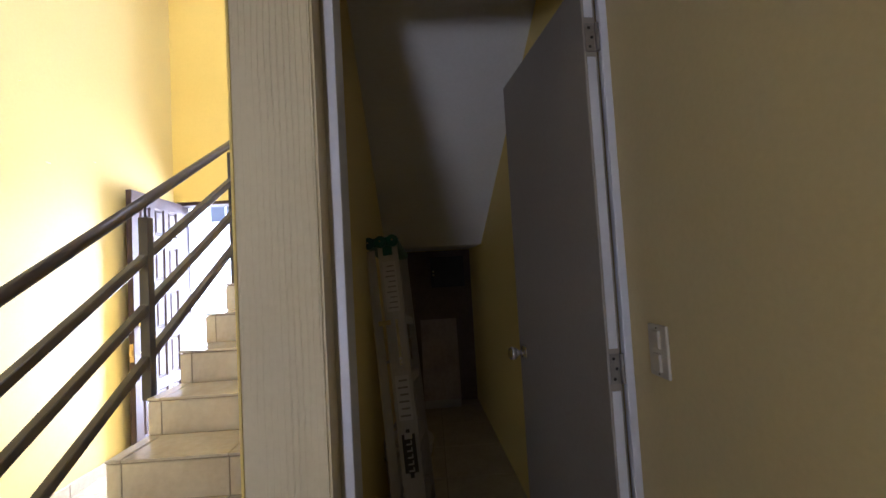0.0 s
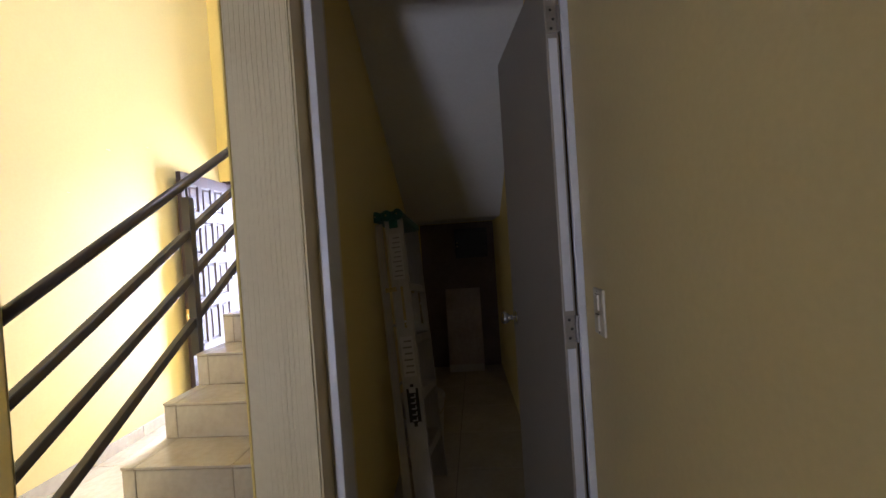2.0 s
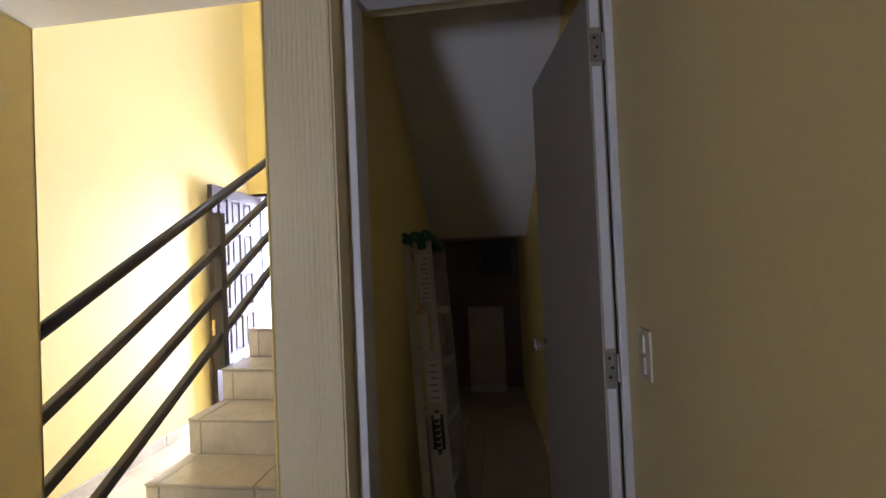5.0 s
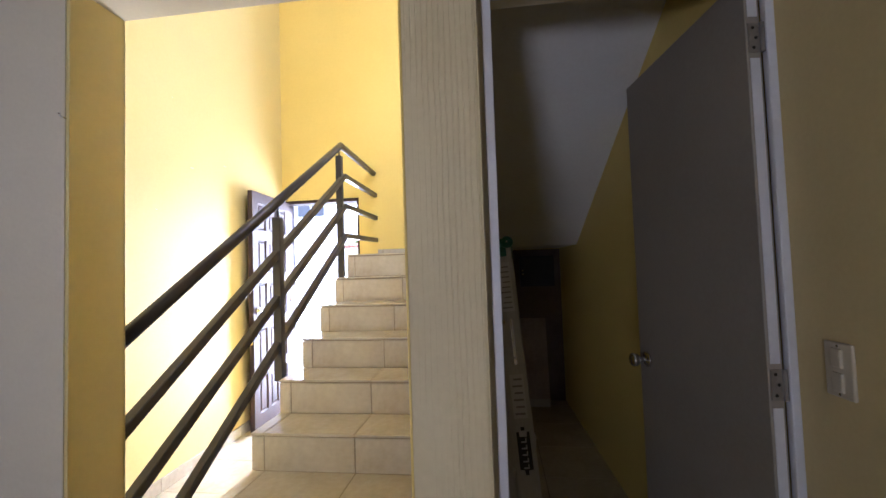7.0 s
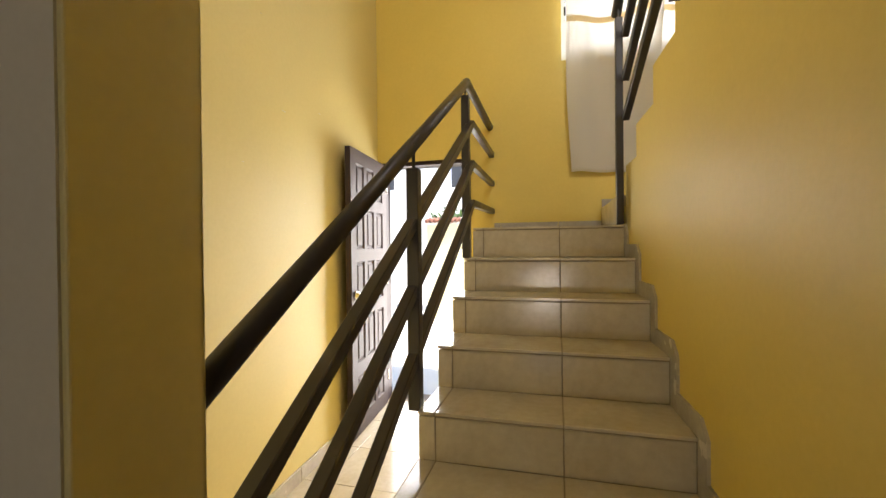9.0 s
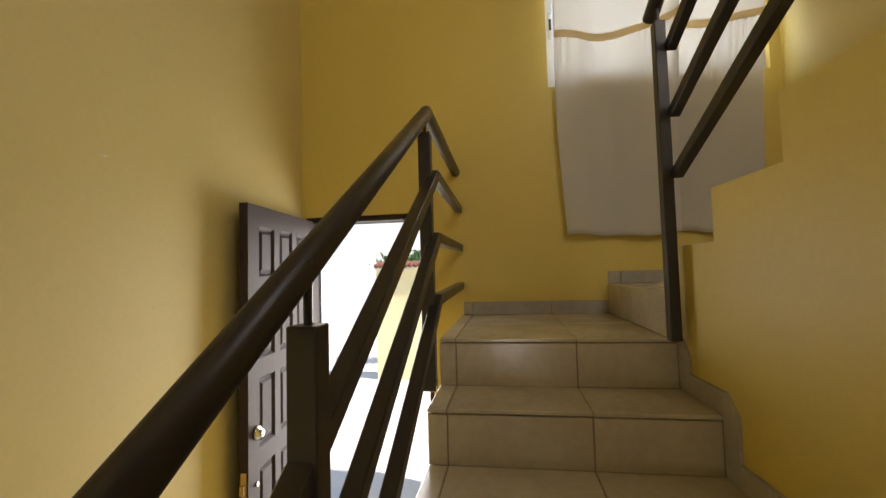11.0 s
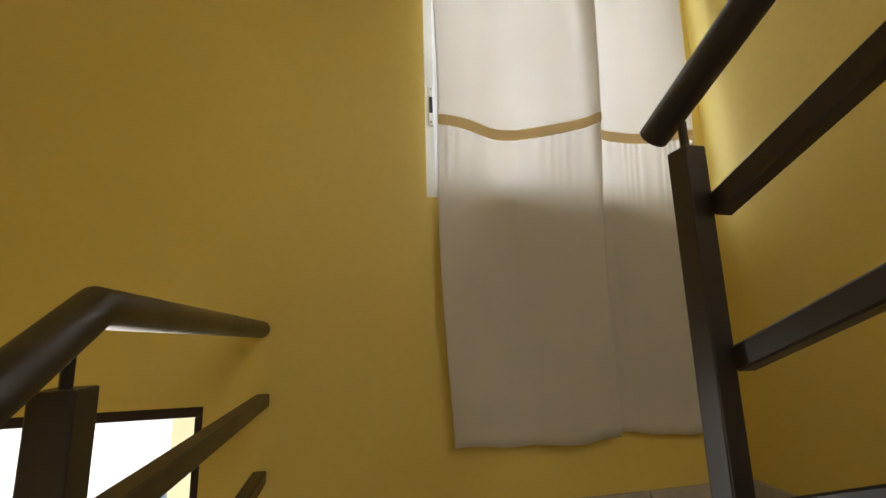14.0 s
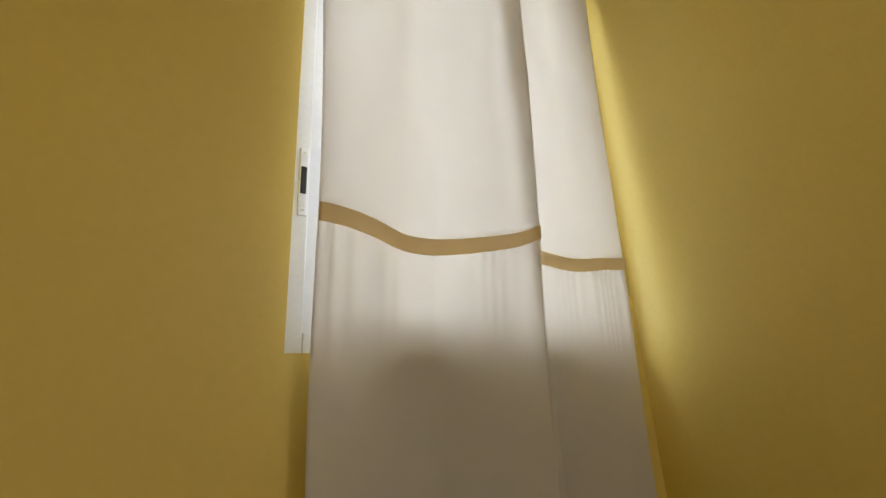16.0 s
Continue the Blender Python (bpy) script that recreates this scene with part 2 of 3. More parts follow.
def prism(bm, poly, z0, z1):
    """An upright prism over a plan polygon."""
    lo = [bm.verts.new((x, y, z0)) for x, y in poly]
    hi = [bm.verts.new((x, y, z1)) for x, y in poly]
    bm.faces.new(lo[::-1])
    bm.faces.new(hi)
    for i in range(len(poly)):
        j = (i + 1) % len(poly)
        bm.faces.new((lo[i], lo[j], hi[j], hi[i]))
    return bm


def box(bm, x0, x1, y0, y1, z0, z1, bevel=0.0):
    r = bmesh.ops.create_cube(bm, size=1)
    bmesh.ops.scale(bm, vec=(x1 - x0, y1 - y0, z1 - z0), verts=r["verts"])
    bmesh.ops.translate(bm, vec=((x0 + x1) / 2, (y0 + y1) / 2, (z0 + z1) / 2), verts=r["verts"])
    if bevel:
        edges = list({e for v in r["verts"] for e in v.link_edges})
        bmesh.ops.bevel(bm, geom=edges, offset=bevel, segments=2, affect="EDGES", profile=0.5)
    return bm


def boxes(*dims, bevel=0.0):
    bm = bmesh.new()
    for d in dims:
        box(bm, *d, bevel=bevel)
    return bm


def tube(bm, pts, r, sides=16, square=False):
    """A bar swept along points: round, or a square bar of side 2r with softened corners."""
    rings = []
    if square:
        b = r * 0.82
        sec = [(r, -b), (r, b), (b, r), (-b, r), (-r, b), (-r, -b), (-b, -r), (b, -r)]
    else:
        sec = [(r * math.cos(2 * math.pi * i / sides), r * math.sin(2 * math.pi * i / sides)) for i in range(sides)]
    pts = [Vector(p) for p in pts]
    for i, p in enumerate(pts):
        a = (p - pts[i - 1]).normalized() if i else None
        c = (pts[i + 1] - p).normalized() if i < len(pts) - 1 else None
        d = ((a or c) + (c or a)).normalized()
        up = Vector((0, 0, 1)) if abs(d.z) < 0.95 else Vector((0, 1, 0))
        s = d.cross(up).normalized()
        u = s.cross(d)
        k = 1 / max(0.5, d.dot(c or a))
        rings.append([bm.verts.new(p + s * x + u * (y * k)) for x, y in sec])
    for a, b in zip(rings, rings[1:]):
        for i in range(len(sec)):
            j = (i + 1) % len(sec)
            bm.faces.new((a[i], a[j], b[j], b[i]))
    bm.faces.new(rings[0][::-1])
    bm.faces.new(rings[-1])
    return bm


def turned(bm, profile, m, sides=20):
    """A turned solid: (radius, height) steps about the local z axis, placed by m."""
    rings = []
    for r, h in profile:
        rings.append([bm.verts.new(m @ Vector((r * math.cos(2 * math.pi * i / sides), r * math.sin(2 * math.pi * i / sides), h))) for i in range(sides)])
    for a, b in zip(rings, rings[1:]):
        for i in range(sides):
            j = (i + 1) % sides
            bm.faces.new((a[i], a[j], b[j], b[i]))
    bm.faces.new(rings[0][::-1])
    bm.faces.new(rings[-1])
    return bm


# ---- the plan ----
FAR = 2.553             # inner face of the far wall
FRONT, BACK = -0.585, -0.39  # the wall between hall and stair
PILLAR = -0.65         # front of the pillar, proud of the wall
FOYER = -0.06           # floor of the entrance passage
RISE, GOING = 0.18, 0.2755
LAND, ULAND = 1.44, 1.61
TOP = 5.2


def right_x(y):
    return 1.928 - 0.0384 * y


def spine_x(y):
    return 0.968 - 0.0455 * y


def left_x(y):
    return -0.93 - 0.035 * y


def tread_y(k):
    return -GOING + GOING * k


# ---- walls, floors, ceilings ----
bm = bmesh.new()
prism(bm, [(right_x(BACK), BACK), (right_x(2.75), 2.75), (2.3, 2.75), (2.3, BACK)], -0.2, TOP)
structure("wall_right", bm, YELLOW, "smooth yellow painted plaster side wall")
bm = bmesh.new()
prism(bm, [(right_x(-4.7), -4.7), (right_x(BACK), BACK), (2.3, BACK), (2.3, -4.7)], -0.2, TOP)
structure("wall_hall_right", bm, HALL_YELLOW, "dull pale yellow painted plaster wall of the hall")

bm = bmesh.new()
prism(bm, [(left_x(BACK), BACK), (left_x(2.75), 2.75), (-1.3, 2.75), (-1.3, BACK)], -0.2, TOP)
structure("wall_left", bm, PALE, "yellow painted plaster wall of the stairwell, paled as by glare")

# far wall with the entrance and the window
DX0, DX1, DZ = -1.005, -0.178, 2.07
WX0, WX1, WZ0, WZ1 = 0.56, 1.77, 2.79, 4.55
T = 2.75
structure("wall_far", boxes((left_x(FAR), DX0, FAR, T, -0.2, DZ), (DX1, WX0, FAR, T, -0.2, DZ), (left_x(FAR), WX0, FAR, T, DZ, TOP),
                            (WX0, right_x(FAR), FAR, T, -0.2, WZ0), (WX0, right_x(FAR), FAR, T, WZ1, TOP), (WX1, right_x(FAR), FAR, T, WZ0, WZ1)),
          YELLOW, "yellow painted plaster end wall with door and window")

# wall between hall and stair: white stub, lintels, grooved pillar
structure("wall_front", boxes((-3.2, -0.036, FRONT, BACK - 0.012, -0.2, 2.6)), WHITE_WALL, "off-white painted wall beside the stair opening")
structure("trim", boxes((-0.036, -0.024, FRONT + 0.002, BACK, -0.06, 2.2), (-1.0, -0.024, BACK - 0.012, BACK, -0.2, 2.2), bevel=0.003), PALE, "yellow painted reveal of the stair opening")
structure("wall_lintel", boxes((-0.036, spine_x(FRONT), FRONT, BACK, 2.2, 2.6), (-1.3, 0.9, FRONT, BACK, 2.6, TOP)), CREAM, "cream lintel above the stair opening")
bm = bmesh.new()
prism(bm, [(spine_x(PILLAR) + 0.006, PILLAR), (1.195, PILLAR), (1.195, BACK), (spine_x(BACK) + 0.006, BACK)], -0.02, 2.6)
bmesh.ops.bevel(bm, geom=[e for e in bm.edges if abs(e.verts[0].co.z - e.verts[1].co.z) > 1], offset=0.006, segments=2, affect="EDGES")
structure("wall_pillar", bm, GROOVED, "cream pillar with vertical trowel grooves")
bm = bmesh.new()
prism(bm, [(spine_x(PILLAR), PILLAR + 0.002), (spine_x(BACK), BACK), (spine_x(BACK) + 0.006, BACK), (spine_x(PILLAR) + 0.006, PILLAR + 0.002)], -0.02, 2.2)
structure("trim_pillar", bm, YELLOW, "yellow painted side of the pillar facing the stair")
structure("wall_over_closet", boxes((1.195, 1.96, FRONT + 0.03, BACK, 2.10, 2.6), (1.195, 1.206, FRONT + 0.02, BACK, -0.02, 2.10)), CREAM, "yellow wall around the closet door")

# spine wall and stringer under the second flight
STEP2 = [(1.645, 1.773), (1.39, 1.936)] + [(1.072 - 0.298 * i, 2.1 + 0.1635 * i) for i in range(6)]
bm = bmesh.new()
prof = [(FAR, -0.02), (FAR, ULAND - 0.02), (STEP2[0][0], ULAND - 0.02)]
for (y, z), (y2, _) in zip(STEP2, STEP2[1:] + [(BACK, 0)]):
    if y > BACK:
        prof += [(y, z), (max(y2, BACK), z)]
prof.append((BACK, -0.02))
va = [bm.verts.new((spine_x(y), y, z)) for y, z in prof]
vb = [bm.verts.new((spine_x(y) + 0.2, y, z)) for y, z in prof]
bm.faces.new(va)
bm.faces.new(vb[::-1])
for i in range(len(prof)):
    j = (i + 1) % len(prof)
    bm.faces.new((va[i], va[j], vb[j], vb[i]))
structure("wall_spine", bm, YELLOW, "yellow stepped wall carrying the upper flight")

# underside of the upper flight, the closet's sloping ceiling
bm = bmesh.new()
prof = [(FAR, 1.46), (1.80, 1.46), (BACK, 1.46 + (1.80 - BACK) * 0.5), (BACK, 2.75), (1.645, 1.55), (FAR, 1.55)]
va = [bm.verts.new((spine_x(y) + 0.2, y, z)) for y, z in prof]
vb = [bm.verts.new((right_x(y), y, z)) for y, z in prof]
bm.faces.new(va)
bm.faces.new(vb[::-1])
for i in range(len(prof)):
    j = (i + 1) % len(prof)
    bm.faces.new((va[i], va[j], vb[j], vb[i]))
structure("ceiling_closet", bm, CEIL, "rough white sloping plaster ceiling under the stair")

structure("ceiling_hall", boxes((-3.2, 2.1, -4.7, FRONT, 2.5, 2.75)), CEIL, "white plaster ceiling of the hall")
structure("ceiling_stairwell", boxes((-1.3, 2.3, -2.2, 2.75, TOP, TOP + 0.15)), CEIL, "white plaster ceiling of the stairwell")
structure("wall_upper", boxes((0.9, 2.0, -2.2, -2.05, 2.75, TOP), (0.75, 0.9, -2.2, FRONT, 2.75, TOP)), YELLOW, "yellow wall of the upper corridor")
structure("floor_upper", boxes((0.9, 2.0, -2.05, FRONT, 2.75, 2.92), (spine_x(0), right_x(0), FRONT, BACK, 2.6, 2.92)), TILE, "cream tiled floor of the upper corridor")
structure("wall_hall_left", boxes((-3.35, -3.2, -4.7, FRONT, -0.2, 2.6)), WHITE_WALL, "off-white wall of the hall")
# low opening is unseen, made up to hold the back fill lamp
structure("wall_back", boxes((-3.2, 0.0, -4.7, -4.55, -0.2, 2.6), (0.6, 2.1, -4.7, -4.55, -0.2, 2.6), (0.0, 0.6, -4.7, -4.55, 0.8, 2.6), (0.0, 0.6, -4.7, -4.55, -0.2, 0.2)), WHITE_WALL, "off-white unseen back wall with an opening added for the fill lamp")

# thin dark sheet added over the far wall, shade put in as colour
structure("wall_closet_back", boxes((1.09, right_x(FAR) - 0.002, FAR - 0.02, FAR - 0.001, -0.005, 1.455)), CLOSET_DIM, "dark brown sheet added to dim the closet's end wall")

# floors below the tiles
hall_floor = structure("floor_hall", boxes((-3.2, right_x(-4.7), -4.7, BACK, -0.2, -0.003), (1.0, right_x(0), BACK, FAR, -0.2, -0.003)), GROUT, "cream ceramic tiles with brown grout")
foyer_floor = structure("floor_foyer", boxes((-1.1, 0.018, BACK, FAR, -0.25, FOYER - 0.003), (DX0, DX1, FAR, T + 0.1, -0.25, FOYER - 0.003)), GROUT, "pale ceramic tiles in the entrance passage")

# lower flight: rough core, tiles laid on it at the end
bm = bmesh.new()
for k in range(8):
    y0, y1 = tread_y(k), (tread_y(k + 1) if k < 7 else FAR)
    prism(bm, [(0.028, y0 + 0.004), (spine_x(y0), y0 + 0.004), (spine_x(y1), y1 + (0.01 if k < 7 else 0)), (0.028, y1 + (0.01 if k < 7 else 0))], -0.2, RISE * (k + 1) - 0.003)
lower_flight = structure("stairs_lower", bm, GROUT, "cream tiled lower stair flight with brown joints")
bm = bmesh.new()
for k in range(8):
    y0, y1 = tread_y(k), (tread_y(k + 1) if k < 7 else FAR)
    box(bm, 0.018, 0.028, y0 + 0.012, y1 + (0.012 if k < 7 else 0), -0.2, RISE * (k + 1) - 0.012)
part("stair_side", bm, YELLOW, lower_flight, "yellow painted side of the flight")

# upper flight core
bm = bmesh.new()
prism(bm, [(0.9, 1.655), (right_x(1.65), 1.655), (right_x(FAR), FAR), (0.885, FAR), (0.885, 1.655)], 1.55, ULAND - 0.003)
for i, (y, z) in enumerate(STEP2):
    if y <= BACK:
        break
    y2 = STEP2[i + 1][0] if i + 1 < len(STEP2) else BACK
    y2 = max(y2, BACK)
    prism(bm, [(spine_x(y) + 0.2, y), (right_x(y), y), (right_x(y2), y2), (spine_x(y2) + 0.2, y2)], z - 0.055, z - 0.012)
upper_flight = structure("stairs_upper", bm, GROUT, "cream tiled upper stair flight")


# ---- railings ----
def railing_lower():
    rail = thing("stair_railing", "dark brown painted steel stair railing with four bars", "railing", at=pose(-0.02, 0, 0))
    part("handrail", tube(bmesh.new(), [(-0.036, -0.42, 1.068), (0, 1.64, 2.340), (0.006, FAR - 0.002, 2.308)], 0.0275, 20), RAIL, rail, "round steel handrail", smooth=True)
    # the bars are welded to the stair side of the posts
    for za, zb, zc in ((0.765, 2.083, 2.078), (0.503, 1.836, 1.842), (0.226, 1.594, 1.613)):
        part("bar", tube(bmesh.new(), [(-0.032, -0.42, za), (0.026, 1.64, zb), (0.020, FAR - 0.002, zc)], 0.021, square=True), RAIL, rail, "square steel bar")
    for y, z0, z1, ztop in ((0.612, 0.70, 1.628, 1.725), (1.602, 1.255, 2.245, 2.325)):
        post = part("post", boxes((-0.024, 0.024, y - 0.024, y + 0.024, z0, z1), bevel=0.003), RAIL, rail, "square steel post")
        part("pin", tube(bmesh.new(), [(0, y, z1 - 0.01), (0, y, ztop)], 0.007, 10), RAIL, post)
        part("bolt", turned(bmesh.new(), [(0.009, 0), (0.009, 0.006), (0.005, 0.009)], pose(-0.024, y, z0 + 0.06, 0, -90, 0), 8), STEEL, post, "small steel bolt")
    return rail


def railing_upper():
    rail = thing("stair_railing", "dark brown steel railing beside the upper flight", "railing")
    s = 0.475

    def x_at(y):
        return 0.854 + 0.0455 * (1.58 - y)
    ya, yb = 1.58, -0.38
    part("handrail", tube(bmesh.new(), [(x_at(1.665), 1.665, 2.638), (x_at(yb), yb, 2.638 + (s + 0.035) * (1.665 - yb))], 0.027, 20), RAIL, rail, "round steel handrail", smooth=True)
    for z in (2.482, 2.242, 2.025):
        part("bar", tube(bmesh.new(), [(x_at(ya) + 0.030, ya, z), (x_at(yb) + 0.030, yb, z + s * (ya - yb))], 0.018, square=True), RAIL, rail, "square steel bar")
    for y, z0, z1 in ((1.598, LAND, 2.585), (0.62, 2.14, 3.10)):
        x = x_at(y)
        post = part("post", boxes((x - 0.019, x + 0.019, y - 0.022, y + 0.022, z0, z1), bevel=0.003), RAIL, rail, "square steel post")
        part("pin", tube(bmesh.new(), [(x, y, z1 - 0.01), (x, y, z1 + 0.05)], 0.007, 10), RAIL, post)
        if y < 1:
            part("bracket", boxes((x + 0.015, spine_x(y), y - 0.015, y + 0.015, z0 + 0.03, z0 + 0.06)), RAIL, post)
    return rail


railing_lower()
railing_upper()


# ---- doors ----
def panel(bm, u0, u1, z0, z1, face):
    """A raised field inside a moulded sinking, on the face at local y."""
    r = 0.013
    out = [(u0, z0), (u1, z0), (u1, z1), (u0, z1)]

    def ring(d, y):
        return [bm.verts.new((u + (d if u == u0 else -d), y, z + (d if z == z0 else -d))) for u, z in out]
    a, b, c, d = ring(0, face), ring(0.012, face + r), ring(0.02, face + r), ring(0.034, face + 0.003)
    for p, q in ((a, b), (b, c), (c, d)):
        for i in range(4):
            j = (i + 1) % 4
            bm.faces.new((p[i], p[j], q[j], q[i]))
    bm.faces.new(d)


def entrance_door():
    w, h, th = 0.785, 2.09, 0.042
    ang = math.degrees(math.atan2(1.772 - 2.54, -0.925 + 0.985))
    door = tagged(new("door_1"), "open dark brown panelled wooden entrance door", "door", kind="structure")
    door.matrix_world = pose(-0.985, 2.545, FOYER + 0.012, 0, 0, ang)
    # local: u along the leaf from the hinge, y+ is the face towards the stair
    cols = [(0.10, 0.255), (0.315, 0.47), (0.53, 0.685)]
    rows = [(0.12, 0.44), (0.53, 0.86), (0.95, 1.27), (1.36, 1.66), (1.75, 1.99)]
    bm = bmesh.new()
    us = sorted({0, w, *[c for p in cols for c in p]})
    zs = sorted({0, h, *[r for p in rows for r in p]})
    holes = {(c[0], r[0]) for c in cols for r in rows}
    for u0, u1 in zip(us, us[1:]):
        for z0, z1 in zip(zs, zs[1:]):
            if (u0, z0) not in holes:
                box(bm, u0, u1, 0.0, th, z0, z1)
    bmesh.ops.remove_doubles(bm, verts=bm.verts, dist=0.0005)
    leaf = part("leaf", bm, DOOR, door)
    for c in cols:
        for r in rows:
            bm = bmesh.new()
            panel(bm, c[0], c[1], r[0], r[1], -th)
            for v in bm.verts:
                v.co.y = -v.co.y
            f = [bm.verts.new((u, 0.004, z)) for u, z in ((c[0], r[0]), (c[1], r[0]), (c[1], r[1]), (c[0], r[1]))]
            bm.faces.new(f)
            part("panel", bm, DOOR, leaf)
    k = pose(w - 0.07, th, 1.03, -90, 0, 0)
    lock = part("deadbolt", turned(bmesh.new(), [(0.032, 0), (0.032, 0.008), (0.027, 0.016), (0.02, 0.018), (0.02, 0.03), (0.012, 0.033)], k), CHROME, door, "round chrome deadbolt", smooth=True)
    part("lock_cylinder", turned(bmesh.new(), [(0.012, 0), (0.012, 0.006), (0.009, 0.008)], pose(w - 0.07, th, 0.80, -90, 0, 0), 14), STEEL, door, "small steel lock cylinder")
    part("latch_plate", boxes((w, w + 0.004, 0.008, 0.034, 0.74, 0.88), (w + 0.004, w + 0.02, 0.012, 0.03, 0.79, 0.83)), BRASS, door, "brass latch on the edge")
    for z in (0.2, 1.05, 1.85):
        part("hinge", tube(bmesh.new(), [(-0.008, th, z), (-0.008, th, z + 0.09)], 0.008, 10), STEEL, door)
    return door


entrance_door()
structure("door_frame", boxes((DX0, DX0 + 0.03, FAR + 0.02, T - 0.02, FOYER, DZ - 0.035), (DX1 - 0.03, DX1, FAR + 0.02, T - 0.02, FOYER, DZ - 0.035), (DX0, DX1, FAR + 0.02, T - 0.02, DZ - 0.035, DZ), bevel=0.003),
          DOOR, "dark brown frame of the entrance door")


def closet_door():
    frame_ob = structure("door_frame", boxes((1.207, 1.231, FRONT + 0.004, FRONT + 0.105, 0, 2.068), (1.926, right_x(FRONT) - 0.003, FRONT + 0.06, FRONT + 0.084, 0, 2.068),
                                             (1.207, right_x(FRONT) - 0.002, FRONT + 0.004, FRONT + 0.105, 2.068, 2.1), bevel=0.003), FRAME, "white painted closet door frame")
    door = tagged(new("door_2"), "grey painted flush closet door standing open inwards", "door", kind="structure")
    w, h, th = 0.70, 2.03, 0.038
    door.matrix_world = pose(1.921, -0.508, 0.012, 0, 0, 90 + 7.1)
    # local: u along the leaf, y+ is the face towards the doorway's left side
    part("leaf", boxes((0, w, 0, th, 0, h), bevel=0.003), GREY_DOOR, door)
    for z in (0.2, 0.94, 1.825):
        hinge = part("hinge", boxes((-0.004, 0.0, 0.004, 0.034, z, z + 0.076)), DULL, door, "steel butt hinge leaf")
        part("knuckle", tube(bmesh.new(), [(-0.006, 0.0, z), (-0.006, 0.0, z + 0.076)], 0.006, 10), DULL, hinge)
        for i, dz in enumerate((0.012, 0.038, 0.064)):
            part("screw", turned(bmesh.new(), [(0.0045, 0), (0.0035, 0.0015)], pose(-0.004, 0.022 if i != 1 else 0.015, z + dz, 0, -90, 0), 8), BLACK, hinge)
    part("edge_strip", boxes((-0.002, 0.0005, 0.007, 0.031, 0.30, 0.92), (-0.002, 0.0005, 0.007, 0.031, 1.03, 1.81), (-0.002, 0.0005, 0.007, 0.031, 1.92, 2.03)), FRAME, door, "pale unpainted hinge edge")
    for sgn in (1, -1):
        k = pose(w - 0.065, th if sgn > 0 else 0, 0.905, -90 * sgn, 0, 0)
        knob = part("knob", turned(bmesh.new(), [(0.031, 0), (0.031, 0.004), (0.024, 0.009), (0.011, 0.012), (0.010, 0.03), (0.018, 0.036), (0.026, 0.046), (0.027, 0.056), (0.022, 0.065), (0.010, 0.069)], k, 24), CHROME, door, "round chrome door knob", smooth=True)
    return door


closet_door()


# ---- window and curtain ----
def window():
    win = tagged(new("window_1"), "white aluminium sliding window behind the curtain", "window", kind="structure")
    y0, y1 = FAR + 0.035, FAR + 0.085
    a = 0.045
    part("window_frame", boxes((WX0, WX0 + a, y0, y1, WZ0, WZ1), (WX1 - a, WX1, y0, y1, WZ0, WZ1), (WX0 + a, WX1 - a, y0, y1, WZ0, WZ0 + a), (WX0 + a, WX1 - a, y0, y1, WZ1 - a, WZ1), bevel=0.003), ALU, win)
    xm = (WX0 + WX1) / 2
    for x0, x1, yy in ((WX0 + a, xm + 0.02, y0 + 0.006), (xm - 0.02, WX1 - a, y0 + 0.028)):
        sash = part("sash", boxes((x0, x0 + 0.03, yy, yy + 0.018, WZ0 + a, WZ1 - a), (x1 - 0.03, x1, yy, yy + 0.018, WZ0 + a, WZ1 - a),
                                  (x0 + 0.03, x1 - 0.03, yy, yy + 0.018, WZ0 + a, WZ0 + a + 0.03), (x0 + 0.03, x1 - 0.03, yy, yy + 0.018, WZ1 - a - 0.03, WZ1 - a)), ALU, win)
        pane = part("pane", boxes((x0 + 0.03, x1 - 0.03, yy + 0.007, yy + 0.011, WZ0 + a + 0.03, WZ1 - a - 0.03)), GLASS, sash)
        pane.visible_shadow = False
    latch = part("latch", boxes((WX0 + 0.018, WX0 + 0.04, y0 - 0.006, y0, 3.10, 3.275), bevel=0.003), ALU, win, "white latch plate")
    part("latch_slot", boxes((WX0 + 0.022, WX0 + 0.036, y0 - 0.009, y0 - 0.005, 3.155, 3.225), bevel=0.002), BLACK, latch, "black recessed latch grip")
    for z in (3.115, 3.26):
        part("screw", turned(bmesh.new(), [(0.004, 0), (0.003, 0.002)], pose(WX0 + 0.029, y0 - 0.006, z, 90, 0, 0), 8), STEEL, latch)
    part("sill_clip", boxes((WX1 - 0.012, WX1 + 0.012, FAR - 0.012, FAR, 2.985, 3.005)), ALU, win, "small pale clip")


window()


